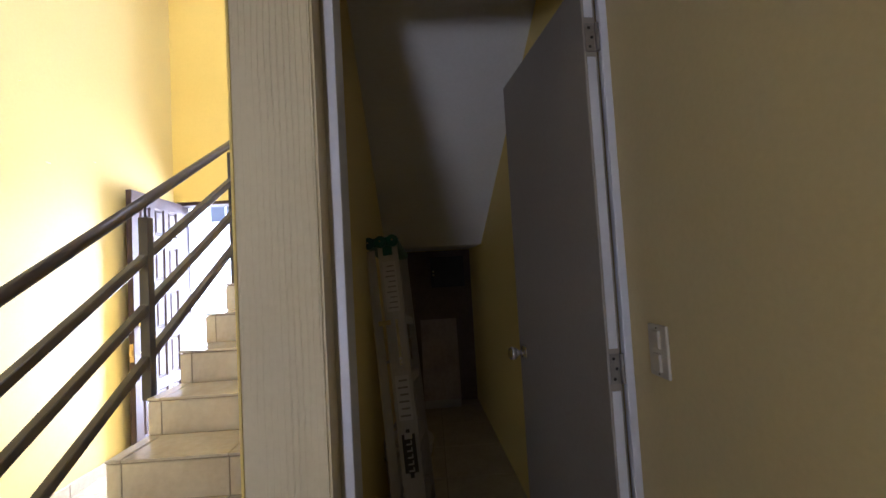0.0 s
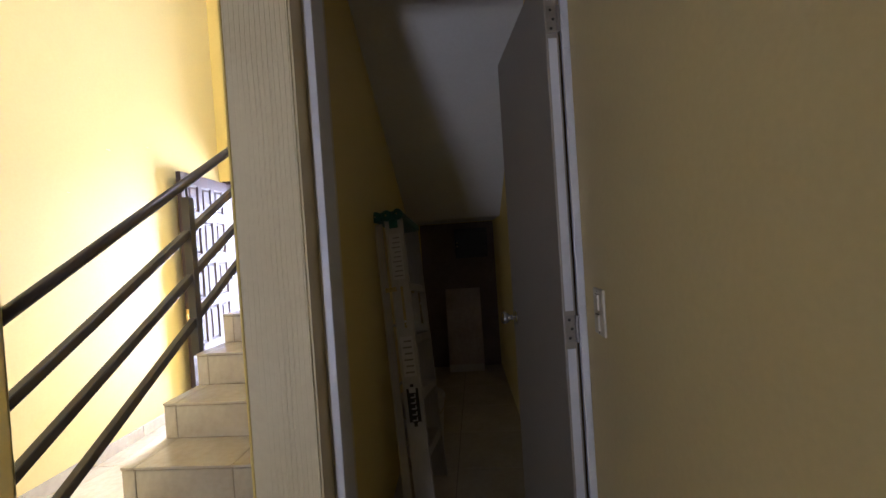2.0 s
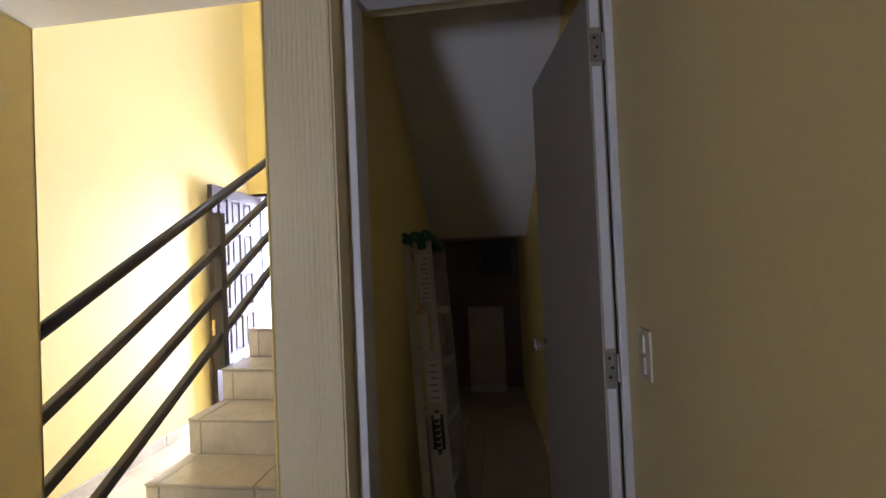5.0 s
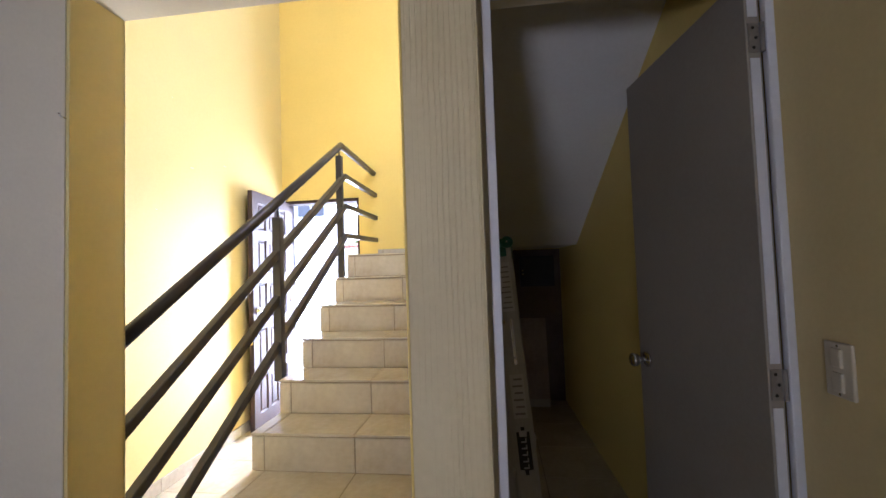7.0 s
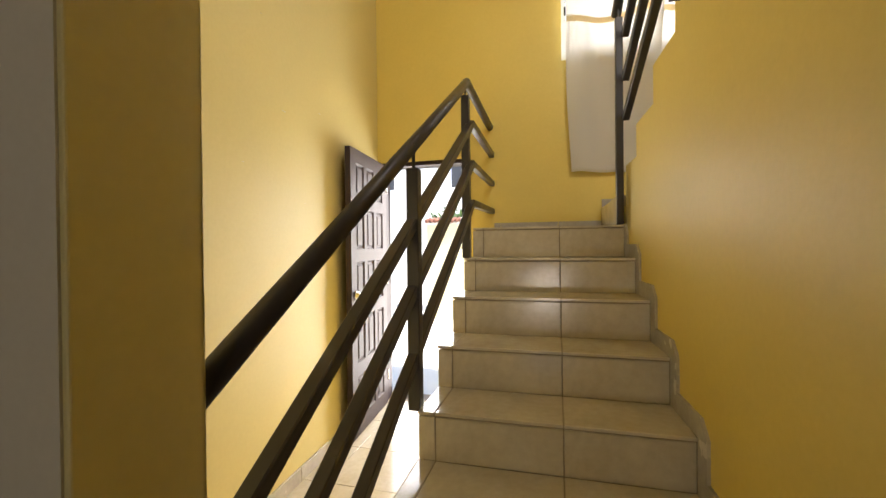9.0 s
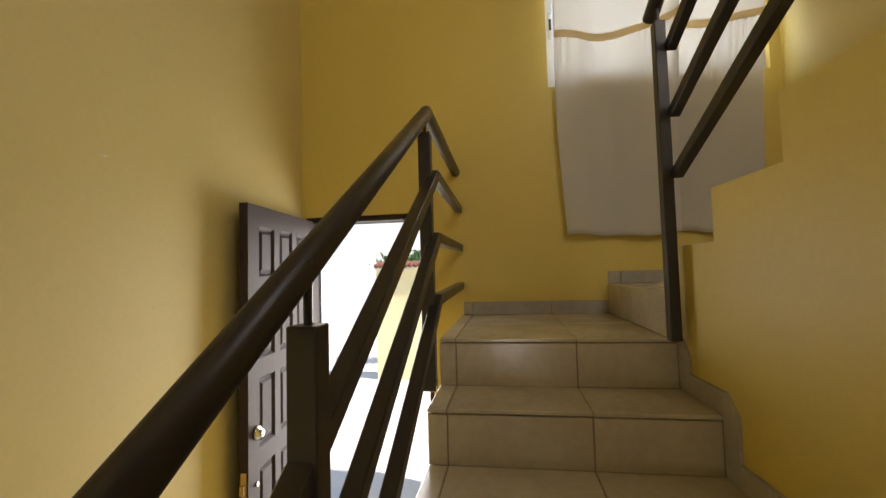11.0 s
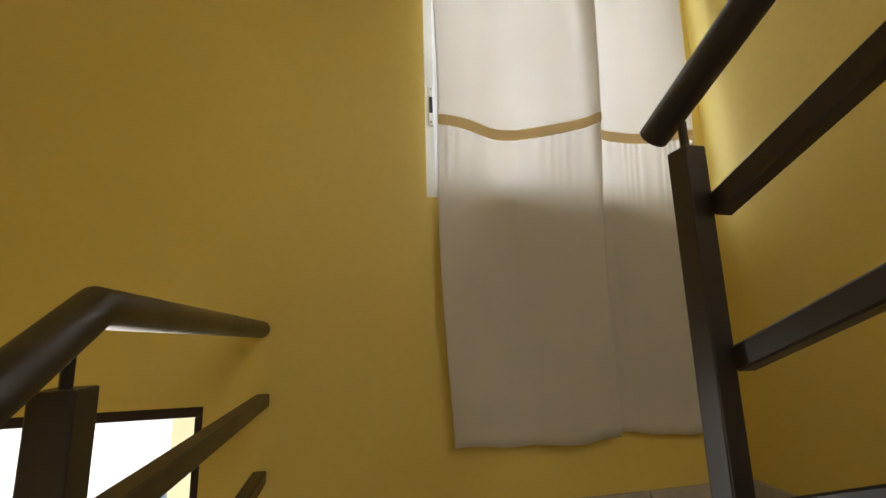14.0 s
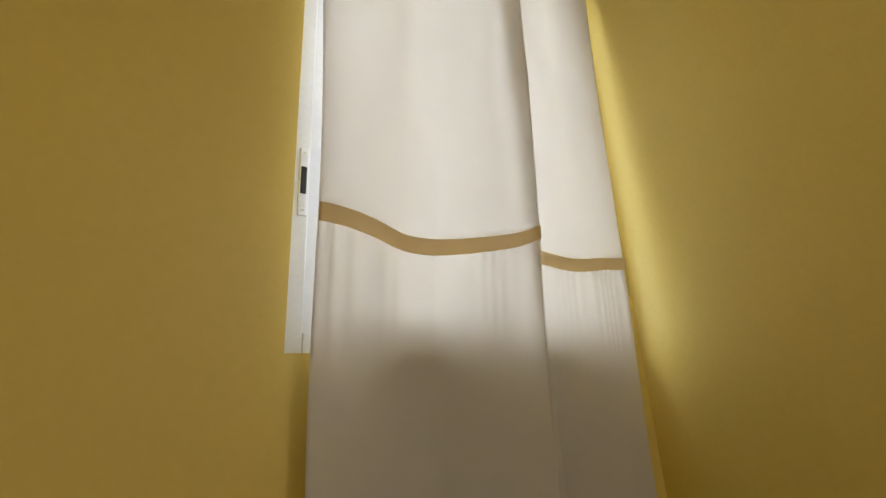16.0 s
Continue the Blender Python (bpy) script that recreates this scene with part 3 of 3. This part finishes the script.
def curtain(name_label, x0, x1, y, folds, seed, z0, band, lift, taper, rest, rest_w, wall, skew):
    cur = thing("curtain", name_label, "curtain", "window curtains")
    # lower ruffle, upper cloth and the ribbon that covers their seam
    rnd = random.Random(seed)
    ph = rnd.uniform(0, 6)

    def seam(u):
        return band + lift * (u ** 4) - 0.020 * math.sin(math.pi * u ** 1.3) + 0.006 * math.sin(9 * u + ph)

    def sheet(za, zb, gather, off):
        bm = bmesh.new()
        n, m = 90, 36
        cols = []
        for i in range(n + 1):
            u = i / n
            col = []
            for j in range(m + 1):
                v = j / m
                lo = za(u) if callable(za) else za + 0.010 * math.sin(5 * u + ph) + 0.004 * math.sin(15 * u)
                hi = zb(u) if callable(zb) else zb
                z = lo + (hi - lo) * v
                h = (z - 1.88) / 2.3
                f = (0.006 + 0.017 * h) * math.sin(folds * 6.283 * u + ph + 0.5 * math.sin(3 * h)) + 0.004 * math.sin(folds * 11.2 * u + 2 * ph + 2 * h)
                # below the sill the cloth lies against the wall along one strip and swells away beside it
                near = max(0.0, min(1.0, 1.4 - abs(z - 2.68) / 0.75))
                d = u - rest
                lean = 0.055 * (1 - math.exp(-(d / 0.16) ** 2)) if d < 0 else 0.050 * max(0.0, min(1.0, (d - rest_w) / 0.55)) ** 0.8
                f = f * (1 - near) + near * (wall - lean)
                f += gather * 0.005 * lean / 0.05 * math.sin(88 * u + 3 * math.sin(17 * u)) * max(0, 1 - (1 - v) * 3.2)
                w = (x1 - x0) + taper * (1 - h)
                x = x0 + w * u + skew * max(0.0, 1 - 2 * h) ** 2 * (1 - u) + 0.005 * math.sin(11 * h + ph)
                col.append(bm.verts.new((x, y + f + off, z)))
            cols.append(col)
        for i in range(n):
            for j in range(m):
                bm.faces.new((cols[i][j], cols[i + 1][j], cols[i + 1][j + 1], cols[i][j + 1]))
        return bm

    def solid(bm, name, mat, label, t):
        ob = part(name, bm, mat, cur, label, smooth=True)
        mod = ob.modifiers.new("thickness", "SOLIDIFY")
        mod.thickness, mod.offset = t, 0
        return ob
    solid(sheet(z0, seam, 1, 0), "lower_cloth", CLOTH, "gathered lower cloth", 0.0012)
    solid(sheet(seam, 4.70, 0, 0), "upper_cloth", CLOTH, "plain upper cloth", 0.0012)
    solid(sheet(lambda u: seam(u) - 0.022, lambda u: seam(u) + 0.022, 0, -0.007), "ribbon", TAN, "tan ribbon over the seam", 0.0015)
    return cur


curtain("white cotton curtain with a sagging tan ribbon band", 0.595, 1.330, 2.490, 2.3, 3, 1.885, 3.075, 0.075, -0.09, 0.37, 0.12, 0.0605, 0.03)
curtain("narrow white curtain with a straight tan ribbon", 1.255, 1.785, 2.518, 1.5, 8, 1.882, 3.085, 0.012, -0.12, 0.05, 0.14, 0.0325, 0.0)
rod = thing("curtain_rod", "slim white curtain rod above the window", "curtain rod")
part("rod", tube(bmesh.new(), [(0.5, 2.48, 4.705), (1.80, 2.48, 4.705)], 0.009, 12), ALU, rod, smooth=True)
for x in (0.52, 1.78):
    part("bracket", boxes((x - 0.008, x + 0.008, 2.475, FAR, 4.695, 4.712)), ALU, rod)


# ---- light switches ----
def switch(at, label):
    sw = thing("light_switch", label, "light switch", "light switches", at)
    part("plate", boxes((-0.037, 0.037, -0.008, 0, -0.06, 0.06), bevel=0.004), PLASTIC, sw)
    for z in (-0.026, 0.026):
        part("rocker", boxes((-0.014, 0.014, -0.014, -0.006, z - 0.021, z + 0.021), bevel=0.003), PLASTIC, sw)
    for z in (-0.052, 0.052):
        part("screw", turned(bmesh.new(), [(0.003, 0), (0.0025, 0.001)], pose(0, -0.008, z, 90, 0, 0), 8), STEEL, sw)
    return sw


switch(pose(right_x(-0.66), -0.65, 1.06, 0, 0, -90 + 2.2), "ivory plastic switch plate on the yellow hall wall")
switch(pose(spine_x(-0.49), -0.49, 1.098, 0, 0, -90 + 2.6), "ivory plastic switch plate beside the lower flight")


def wall_nail(x, y, z):
    nail = thing("nail", "small bent nail driven into the wall", "nail", at=pose(x, y, z))
    part("shank", tube(bmesh.new(), [(0, 0.004, 0), (0, -0.014, 0.002), (0, -0.018, 0.009)], 0.0022, 8), STEEL, nail)
    part("head", turned(bmesh.new(), [(0.005, 0), (0.005, 0.0015)], pose(0, -0.018, 0.009, 20, 0, 0), 10), STEEL, nail)


wall_nail(-0.034, FRONT, 1.79)


def chip(y, z, s, seed):
    """A shallow flake of lifted paint on the left wall."""
    rnd = random.Random(seed)
    bm = bmesh.new()
    x = left_x(y)
    c = bm.verts.new((x + 0.0035, y, z))
    ring = [bm.verts.new((x - 0.001, y + s * 2.0 * rnd.uniform(0.6, 1) * math.cos(a), z + s * 0.5 * rnd.uniform(0.6, 1) * math.sin(a))) for a in [6.283 * i / 9 for i in range(9)]]
    for i in range(9):
        bm.faces.new((c, ring[i], ring[(i + 1) % 9]))
    ob = part("paint_flake", bm, CREAM, bpy.data.objects["wall_left"], "small flake of lifted paint")


for yy, zz, ss, sd in ((1.14, 2.10, 0.018, 1), (1.537, 2.205, 0.012, 2), (0.8, 1.75, 0.009, 3), (1.35, 1.6, 0.006, 4), (0.95, 2.55, 0.006, 5)):
    chip(yy, zz, ss, sd)


# ---- closet: ladder, board, box ----
def ladder():
    lad = thing("step_ladder", "folded aluminium step ladder with green top cap", "ladder")
    foot, top = Vector((1.35, 0.12, 0.0)), Vector((1.244, 0.33, 1.40))
    # local frame: w runs into the closet (width), u up the rails
    u = (top - foot).normalized()
    wdir = (Vector((0.05, 1, 0)) - u * u.dot(Vector((0.05, 1, 0)))).normalized()
    d = u.cross(wdir).normalized()
    m = Matrix((wdir, d, u)).transposed().to_4x4()
    m.translation = foot
    lad.matrix_world = m
    L = (top - foot).length
    # local x: ladder width, y: folding depth, z: up
    for x, sx in ((0.0, 1), (0.40, -1)):
        rail = part("front_rail", boxes((x - 0.0015, x + 0.0015, -0.044, 0.044, 0.02, L), (x, x + sx * 0.026, 0.041, 0.044, 0.02, L), (x, x + sx * 0.026, -0.044, -0.041, 0.02, L)), LADDER, lad, "channel-shaped aluminium rail")
        part("rubber_foot", boxes((x - 0.006, x + 0.03 * sx if sx > 0 else x + 0.006, -0.048, 0.048, 0, 0.03) if sx > 0 else (x - 0.03, x + 0.006, -0.048, 0.048, 0, 0.03), bevel=0.004), BLACK, rail, "black rubber foot")
        rear = part("rear_rail", boxes((x - 0.0015, x + 0.0015, 0.058, 0.098, 0.07, L - 0.02), (x, x + sx * 0.02, 0.095, 0.098, 0.07, L - 0.02)), LADDER, lad, "narrow rear rail")
        part("rubber_foot", boxes((min(x, x + sx * 0.02) - 0.003, max(x, x + sx * 0.02) + 0.003, 0.054, 0.102, 0.05, 0.08), bevel=0.003), BLACK, rear)
        part("brace", boxes((x - 0.005, x - 0.002, 0.02, 0.075, L * 0.745, L * 0.76), (x - 0.005, x - 0.002, -0.012, 0.0, L * 0.62, L * 0.76)), STEEL, lad, "hinged spreader brace")
    for i in range(1, 5):
        z = L * (0.03 + 0.185 * i)
        part("step", boxes((0.0, 0.40, -0.033, 0.036, z, z + 0.004), (0.0, 0.40, -0.036, -0.032, z - 0.035, z), (0.0, 0.40, 0.033, 0.037, z - 0.02, z)), LADDER, lad, "flat aluminium step")
    for i in range(1, 4):
        z = L * (0.03 + 0.2 * i)
        part("rear_bar", tube(bmesh.new(), [(0, 0.078, z), (0.40, 0.078, z)], 0.007, 8), LADDER, lad)
    cap = boxes((-0.02, 0.42, -0.05, 0.10, L - 0.005, L + 0.035), bevel=0.012)
    cap_ob = part("top_cap", cap, GREEN, lad, "green plastic top cap")
    for y in (-0.03, 0.025, 0.08):
        part("cap_lug", turned(bmesh.new(), [(0.028, 0), (0.028, 0.012), (0.02, 0.018), (0.006, 0.02)], pose(-0.014, y, L + 0.012, 0, -90, 0), 14), GREEN, cap_ob, "rounded green lug")
        part("rivet", turned(bmesh.new(), [(0.006, 0), (0.004, 0.004)], pose(-0.034, y, L + 0.012, 0, -90, 0), 8), CHROME, cap_ob)
    part("fixing_tab", boxes((-0.006, 0.0, -0.022, 0.022, L - 0.05, L), bevel=0.003), GREEN, cap_ob)
    # printed labels on the side of the front rail
    f = -0.0015

    def decal(name, y0, y1, z0, z1, mat, lift, label=""):
        return part(name, boxes((f - lift, f + 0.0002, y0, y1, z0, z1)), mat, lad, label)
    s1 = decal("sticker", -0.03, 0.03, L * 0.785, L * 0.945, STICKER, 0.0006, "pale instruction sticker with unreadable lines")
    for i in range(9):
        z = L * 0.795 + i * 0.0235
        part("text_line", boxes((f - 0.0011, f - 0.0005, -0.022, 0.022 - 0.006 * (i % 3), z, z + 0.006)), INK, s1)
    s2 = decal("sticker", -0.03, 0.03, L * 0.46, L * 0.59, STICKER, 0.0006, "pale warning sticker with unreadable lines")
    for i in range(6):
        z = L * 0.47 + i * 0.029
        part("text_line", boxes((f - 0.0011, f - 0.0005, -0.022, 0.022 - 0.007 * (i % 2), z, z + 0.008)), INK, s2)
    bm = bmesh.new()
    box(bm, f - 0.0012, f, -0.028, 0.028, L * 0.30, L * 0.435, bevel=0.0)
    bmesh.ops.bevel(bm, geom=[e for e in bm.edges if abs(e.verts[0].co.x - e.verts[1].co.x) > 0.0005], offset=0.02, segments=5, affect="EDGES")
    s3 = part("badge", bm, BLACK, lad, "black rounded badge with pale plain marks")
    part("mark", boxes((f - 0.002, f - 0.001, -0.016, 0.016, L * 0.407, L * 0.425)), STICKER, s3)
    for i in range(5):
        z = L * 0.317 + i * 0.026
        part("mark", boxes((f - 0.002, f - 0.001, -0.012, 0.012, z, z + 0.006), (f - 0.002, f - 0.001, -0.012, -0.007, z, z + 0.018)), STICKER, s3)
    return lad


ladder()


def bucket(x, y):
    """A pale plastic pail behind the ladder."""
    pail = thing("bucket", "pale plastic bucket behind the step ladder", "bucket", at=pose(x, y, 0))
    part("body", turned(bmesh.new(), [(0.105, 0), (0.11, 0.004), (0.135, 0.34), (0.129, 0.34), (0.104, 0.02), (0.02, 0.018)], Matrix(), 28), STICKER, pail, smooth=True)
    part("rim", turned(bmesh.new(), [(0.130, 0.335), (0.142, 0.335), (0.144, 0.345), (0.140, 0.355), (0.130, 0.356), (0.129, 0.345)], Matrix(), 28), STICKER, pail, "rolled pale rim", smooth=True)
    hoop = [(0.143 * math.cos(a), -0.02 - 0.10 * math.sin(a), 0.32 - 0.09 * math.sin(a)) for a in [math.pi * i / 12 for i in range(13)]]
    part("bail", tube(bmesh.new(), hoop, 0.003, 6), STEEL, pail, "thin wire bail")


bucket(1.262, 0.78)

board = thing("board", "pale stained board leaning on the closet's back wall", "board", at=pose(1.49, 2.30, 0.012, -9, 0, 1.5))
part("sheet", boxes((-0.17, 0.17, 0, 0.018, 0, 0.80), bevel=0.003), BOARD, board)
part("edge_stain", boxes((-0.165, 0.165, -0.002, 0.0005, 0.0, 0.07)), STICKER, board, "paler lower edge")
mbox = thing("meter_box", "dark metal box on the closet's back wall", "box", at=pose(1.60, FAR - 0.02, 1.22))
part("body", boxes((-0.16, 0.16, -0.10, 0, -0.12, 0.17), bevel=0.006), DARKBOX, mbox)
part("door", boxes((-0.145, 0.145, -0.108, -0.10, -0.105, 0.155), bevel=0.003), DARKBOX, mbox)
for z in (0.0, 0.035):
    part("latch", turned(bmesh.new(), [(0.012, 0), (0.012, 0.008), (0.006, 0.013)], pose(-0.135, -0.108, z, 90, 0, 0), 12), CHROME, mbox, "small shiny latch", smooth=True)

# ---- outdoors ----
structure("ground", boxes((-400, 400, T + 0.1, 600, -0.35, -0.10), (-400, 400, -400, -4.7, -0.35, -0.10)), CONCRETE, "pale sunlit concrete ground")
structure("pavement", boxes((-0.9, 12, 6.3, 7.0, -0.10, 0.03), bevel=0.02), CONCRETE, "pale concrete kerb along the garden wall")
gw = thing("garden_wall", "yellow rendered garden wall with a flat coping", "wall")
part("wall", boxes((-1.95, 14, 7.0, 7.15, -0.1, 1.75)), EXTERIOR, gw)
part("coping", boxes((-1.98, 14, 6.96, 7.19, 1.75, 1.80), bevel=0.01), CONCRETE, gw)
# tiles set on the coping in place of a tiled roof farther off
for i in range(22):
    x = -1.92 + i * 0.085
    bm = bmesh.new()
    tube(bm, [(x, 6.9, 1.815), (x, 7.18, 1.87)], 0.038, 10)
    part("roof_tile", bm, ROOFTILE, gw, "curved clay tile standing in for a farther roof", smooth=True)
house = thing("house", "sunlit white rendered house across the yard", "house")
part("wall", boxes((-9, 6, 14, 20, -0.1, 5.6)), WHITE_OUT, house, "white sunlit house wall")
part("roof", boxes((-9.3, 6.3, 13.7, 20.3, 5.6, 5.85), bevel=0.03), ROOFTILE, house, "flat clay-coloured roof edge")
for x in (-6.5, -3.2, 0.4, 3.4):
    win = part("window", boxes((x, x + 1.2, 13.97, 14.0, 3.4, 4.6)), ALU, house, "white framed window")
    part("pane", boxes((x + 0.06, x + 0.57, 13.955, 13.968, 3.46, 4.54), (x + 0.63, x + 1.14, 13.955, 13.968, 3.46, 4.54)), DARKBOX, win)


def shrub(x, y, h, seed):
    rnd = random.Random(seed)
    t = thing("shrub", "leafy green garden shrub behind the wall", "shrub", "garden shrubs", pose(x, y, -0.1))
    bm = bmesh.new()
    for i in range(5):
        a = rnd.uniform(0, 6.28)
        tube(bm, [(0, 0, 0), (0.1 * math.cos(a), 0.1 * math.sin(a), h * 0.4), (0.2 * math.cos(a), 0.2 * math.sin(a), h * 0.85)], 0.02, 6)
    part("trunk", bm, BARK, t)
    bm = bmesh.new()
    for i in range(420):
        c = Vector((rnd.gauss(0, 0.17), rnd.gauss(0, 0.17), h * 0.88 + rnd.gauss(0, 0.09)))
        q = Euler([rnd.uniform(0, 6.28) for _ in range(3)]).to_matrix()
        s = rnd.uniform(0.04, 0.09)
        bm.faces.new([bm.verts.new(c + q @ Vector(p)) for p in ((-s, 0, 0), (0, -s * 0.4, 0.01), (s, 0, 0), (0, s * 0.4, 0.01))])
    part("crown", bm, LEAF, t)


shrub(-1.95, 8.4, 2.25, 1)
shrub(-1.35, 8.1, 2.3, 2)
shrub(-0.8, 8.5, 2.35, 3)


# ---- tiles ----
def tile_mesh(w, d, h=0.012, r=0.002):
    """A thin tile with its corner at the origin: upper face at h, softened rim."""
    bm = bmesh.new()
    lo = [bm.verts.new(p) for p in ((0, 0, 0), (w, 0, 0), (w, d, 0), (0, d, 0))]
    mi = [bm.verts.new((p.co.x, p.co.y, h - r)) for p in lo]
    hi = [bm.verts.new((r if p.co.x == 0 else w - r, r if p.co.y == 0 else d - r, h)) for p in lo]
    for a, b in ((lo, mi), (mi, hi)):
        for i in range(4):
            j = (i + 1) % 4
            bm.faces.new((a[i], a[j], b[j], b[i]))
    bm.faces.new(hi)
    me = bpy.data.meshes.new("tile")
    bm.to_mesh(me)
    bm.free()
    return me


cache = {}


def tile(parent, w, d, m, mat=TILE, name="tile"):
    key = (round(w, 3), round(d, 3), mat.name)
    if key not in cache:
        cache[key] = tile_mesh(w, d)
        cache[key].materials.append(mat)
    ob = new(name, cache[key])
    ob.parent = parent
    ob.matrix_world = m
    return ob


def wobble():
    return random.uniform(-0.0008, 0.0008)


J = 0.004
CUTS = [(0.010, 0.072), (0.072 + J, 0.526), (0.526 + J, None)]
for k in range(8):
    y0 = tread_y(k)
    z = RISE * (k + 1)
    for a, b in CUTS:
        b = b or spine_x(y0) - 0.012
        riser = RISE - 0.018
        # riser tile stands upright, facing the hall
        m = pose(a, y0 + 0.012, z - RISE, 90, 0, 0)
        tile(lower_flight, b - a, riser, m, name="riser_tile")
        if k < 7:
            tile(lower_flight, b - a, GOING + 0.007, pose(a, y0 - 0.006, z - 0.012 + wobble()), name="tread_tile")
        else:
            y = y0 - 0.006
            for d in (0.465, FAR - 0.012 - y - 0.465 - J):
                tile(lower_flight, b - a, d, pose(a, y, z - 0.012 + wobble()), name="landing_tile")
                y += d + J

# upper landing: riser towards the lower landing, floor tiles
x0 = spine_x(1.65) - 0.03
for ya, yb in ((1.66, 2.10), (2.10 + J, FAR - 0.014)):
    tile(upper_flight, yb - ya, ULAND - LAND - 0.004, pose(x0 - 0.004, yb, LAND + 0.002, 90, 0, -90), name="riser_tile")
    for xa, xb in ((x0 - 0.012, x0 + 0.10), (x0 + 0.10 + J, x0 + 0.54), (x0 + 0.54 + J, right_x(FAR) - 0.012)):
        tile(upper_flight, xb - xa, yb - ya, pose(xa, ya, ULAND - 0.012 + wobble()), name="landing_tile")
# upper flight treads lie flush with the stringer
for i, (y, z) in enumerate(STEP2):
    if i + 1 >= len(STEP2) or STEP2[i + 1][0] < BACK:
        break
    y2 = STEP2[i + 1][0]
    xa = spine_x(y2) + 0.205
    for a, b in ((xa - (0.195 if i == 0 else 0.0), xa + 0.26), (xa + 0.26 + J, right_x(y2) - 0.012)):
        tile(upper_flight, b - a, y - y2 + 0.004, pose(a, y2, z - 0.009 + wobble()), name="tread_tile")
        zb = STEP2[i - 1][1] if i else ULAND
        tile(upper_flight, b - a, z - zb - 0.014, pose(b, y - 0.002, zb + 0.012, 90, 0, 180), name="riser_tile")

# skirting tiles
def skirt(parent, pa, pb, z, h=0.08, lengths=(0.45,)):
    pa, pb = Vector(pa), Vector(pb)
    total = (pb - pa).length
    ang = math.degrees(math.atan2(pb.y - pa.y, pb.x - pa.x))
    s, i = 0.0, 0
    while s < total - 0.02:
        w = min(lengths[min(i, len(lengths) - 1)], total - s)
        p = pa + (pb - pa) * (s / total)
        tile(parent, w - 0.004, h, pose(p.x, p.y, z, 90, 0, ang), GREY_TILE, "skirting_tile")
        s, i = s + w, i + 1


landing_skirt = tagged(new("baseboard_landing"), "grey-beige tile skirting on the landings", "baseboard", kind="structure")
skirt(landing_skirt, (0.018, FAR - 0.001), (x0, FAR - 0.001), LAND, 0.075, (0.055, 0.455, 0.45))
skirt(landing_skirt, (x0 - 0.01, FAR - 0.001), (right_x(FAR), FAR - 0.001), ULAND, 0.07, (0.07, 0.45))
skirt(landing_skirt, (right_x(FAR) - 0.001, FAR - 0.013), (right_x(1.65) - 0.001, 1.66), ULAND, 0.07, (0.4,))
foyer_skirt = tagged(new("baseboard_foyer"), "pale tile skirting along the entrance passage", "baseboard", kind="structure")
skirt(foyer_skirt, (left_x(BACK) + 0.001, BACK), (left_x(FAR) + 0.001, FAR), FOYER, 0.085, (0.33, 0.44))

# stepped skirting that follows the steps along the spine wall
step_skirt = tagged(new("baseboard_stair"), "stepped grey-beige tile skirting beside the lower flight", "baseboard", kind="structure")
for k in range(8):
    y0, z = tread_y(k), RISE * (k + 1)
    y1 = tread_y(k + 1) if k < 7 else 1.70
    bm = bmesh.new()
    low = [(y0 - 0.075, z - RISE), (y0, z - RISE), (y0, z), (y1 - 0.075, z), (y1 - 0.075, z + 0.07), (y0 - 0.02, z + 0.07), (y0 - 0.075, z + 0.02)]
    if k == 7:
        low = [(y0 - 0.075, z - RISE), (y0, z - RISE), (y0, z), (y0 - 0.03, z + 0.004), (y0 - 0.075, z - 0.05)]
    va = [bm.verts.new((spine_x(y) - 0.011, y, zz)) for y, zz in low]
    vb = [bm.verts.new((spine_x(y) + 0.001, y, zz)) for y, zz in low]
    bm.faces.new(va)
    bm.faces.new(vb[::-1])
    for i in range(len(low)):
        j = (i + 1) % len(low)
        bm.faces.new((va[i], va[j], vb[j], vb[i]))
    part("skirting_tile", bm, GREY_TILE, step_skirt)


# floor tiles
def floor_tiles(parent, xa, xb, ya, yb, z, size, ox=0.0, oy=0.0):
    x = xa + ox - size
    while x < xb:
        y = ya + oy - size
        while y < yb:
            a0, a1, b0, b1 = max(x, xa), min(x + size - J, xb), max(y, ya), min(y + size - J, yb)
            if a1 - a0 > 0.03 and b1 - b0 > 0.03:
                tile(parent, a1 - a0, b1 - b0, pose(a0, b0, z - 0.012 + wobble()), name="floor_tile")
            y += size
        x += size


floor_tiles(hall_floor, 1.07, 1.945, FRONT + 0.0, 2.53, 0, 0.45, 0.40, 0.27)
floor_tiles(hall_floor, -3.2, 2.03, -4.5, FRONT - J, 0, 0.45, 0.1, 0.2)
floor_tiles(hall_floor, -0.014, 0.97, FRONT, tread_y(0) + 0.008, 0, 0.45, 0.1, 0.2)
floor_tiles(foyer_floor, -1.02, 0.016, BACK + 0.005, 2.66, FOYER, 0.45, 0.20, 0.32)
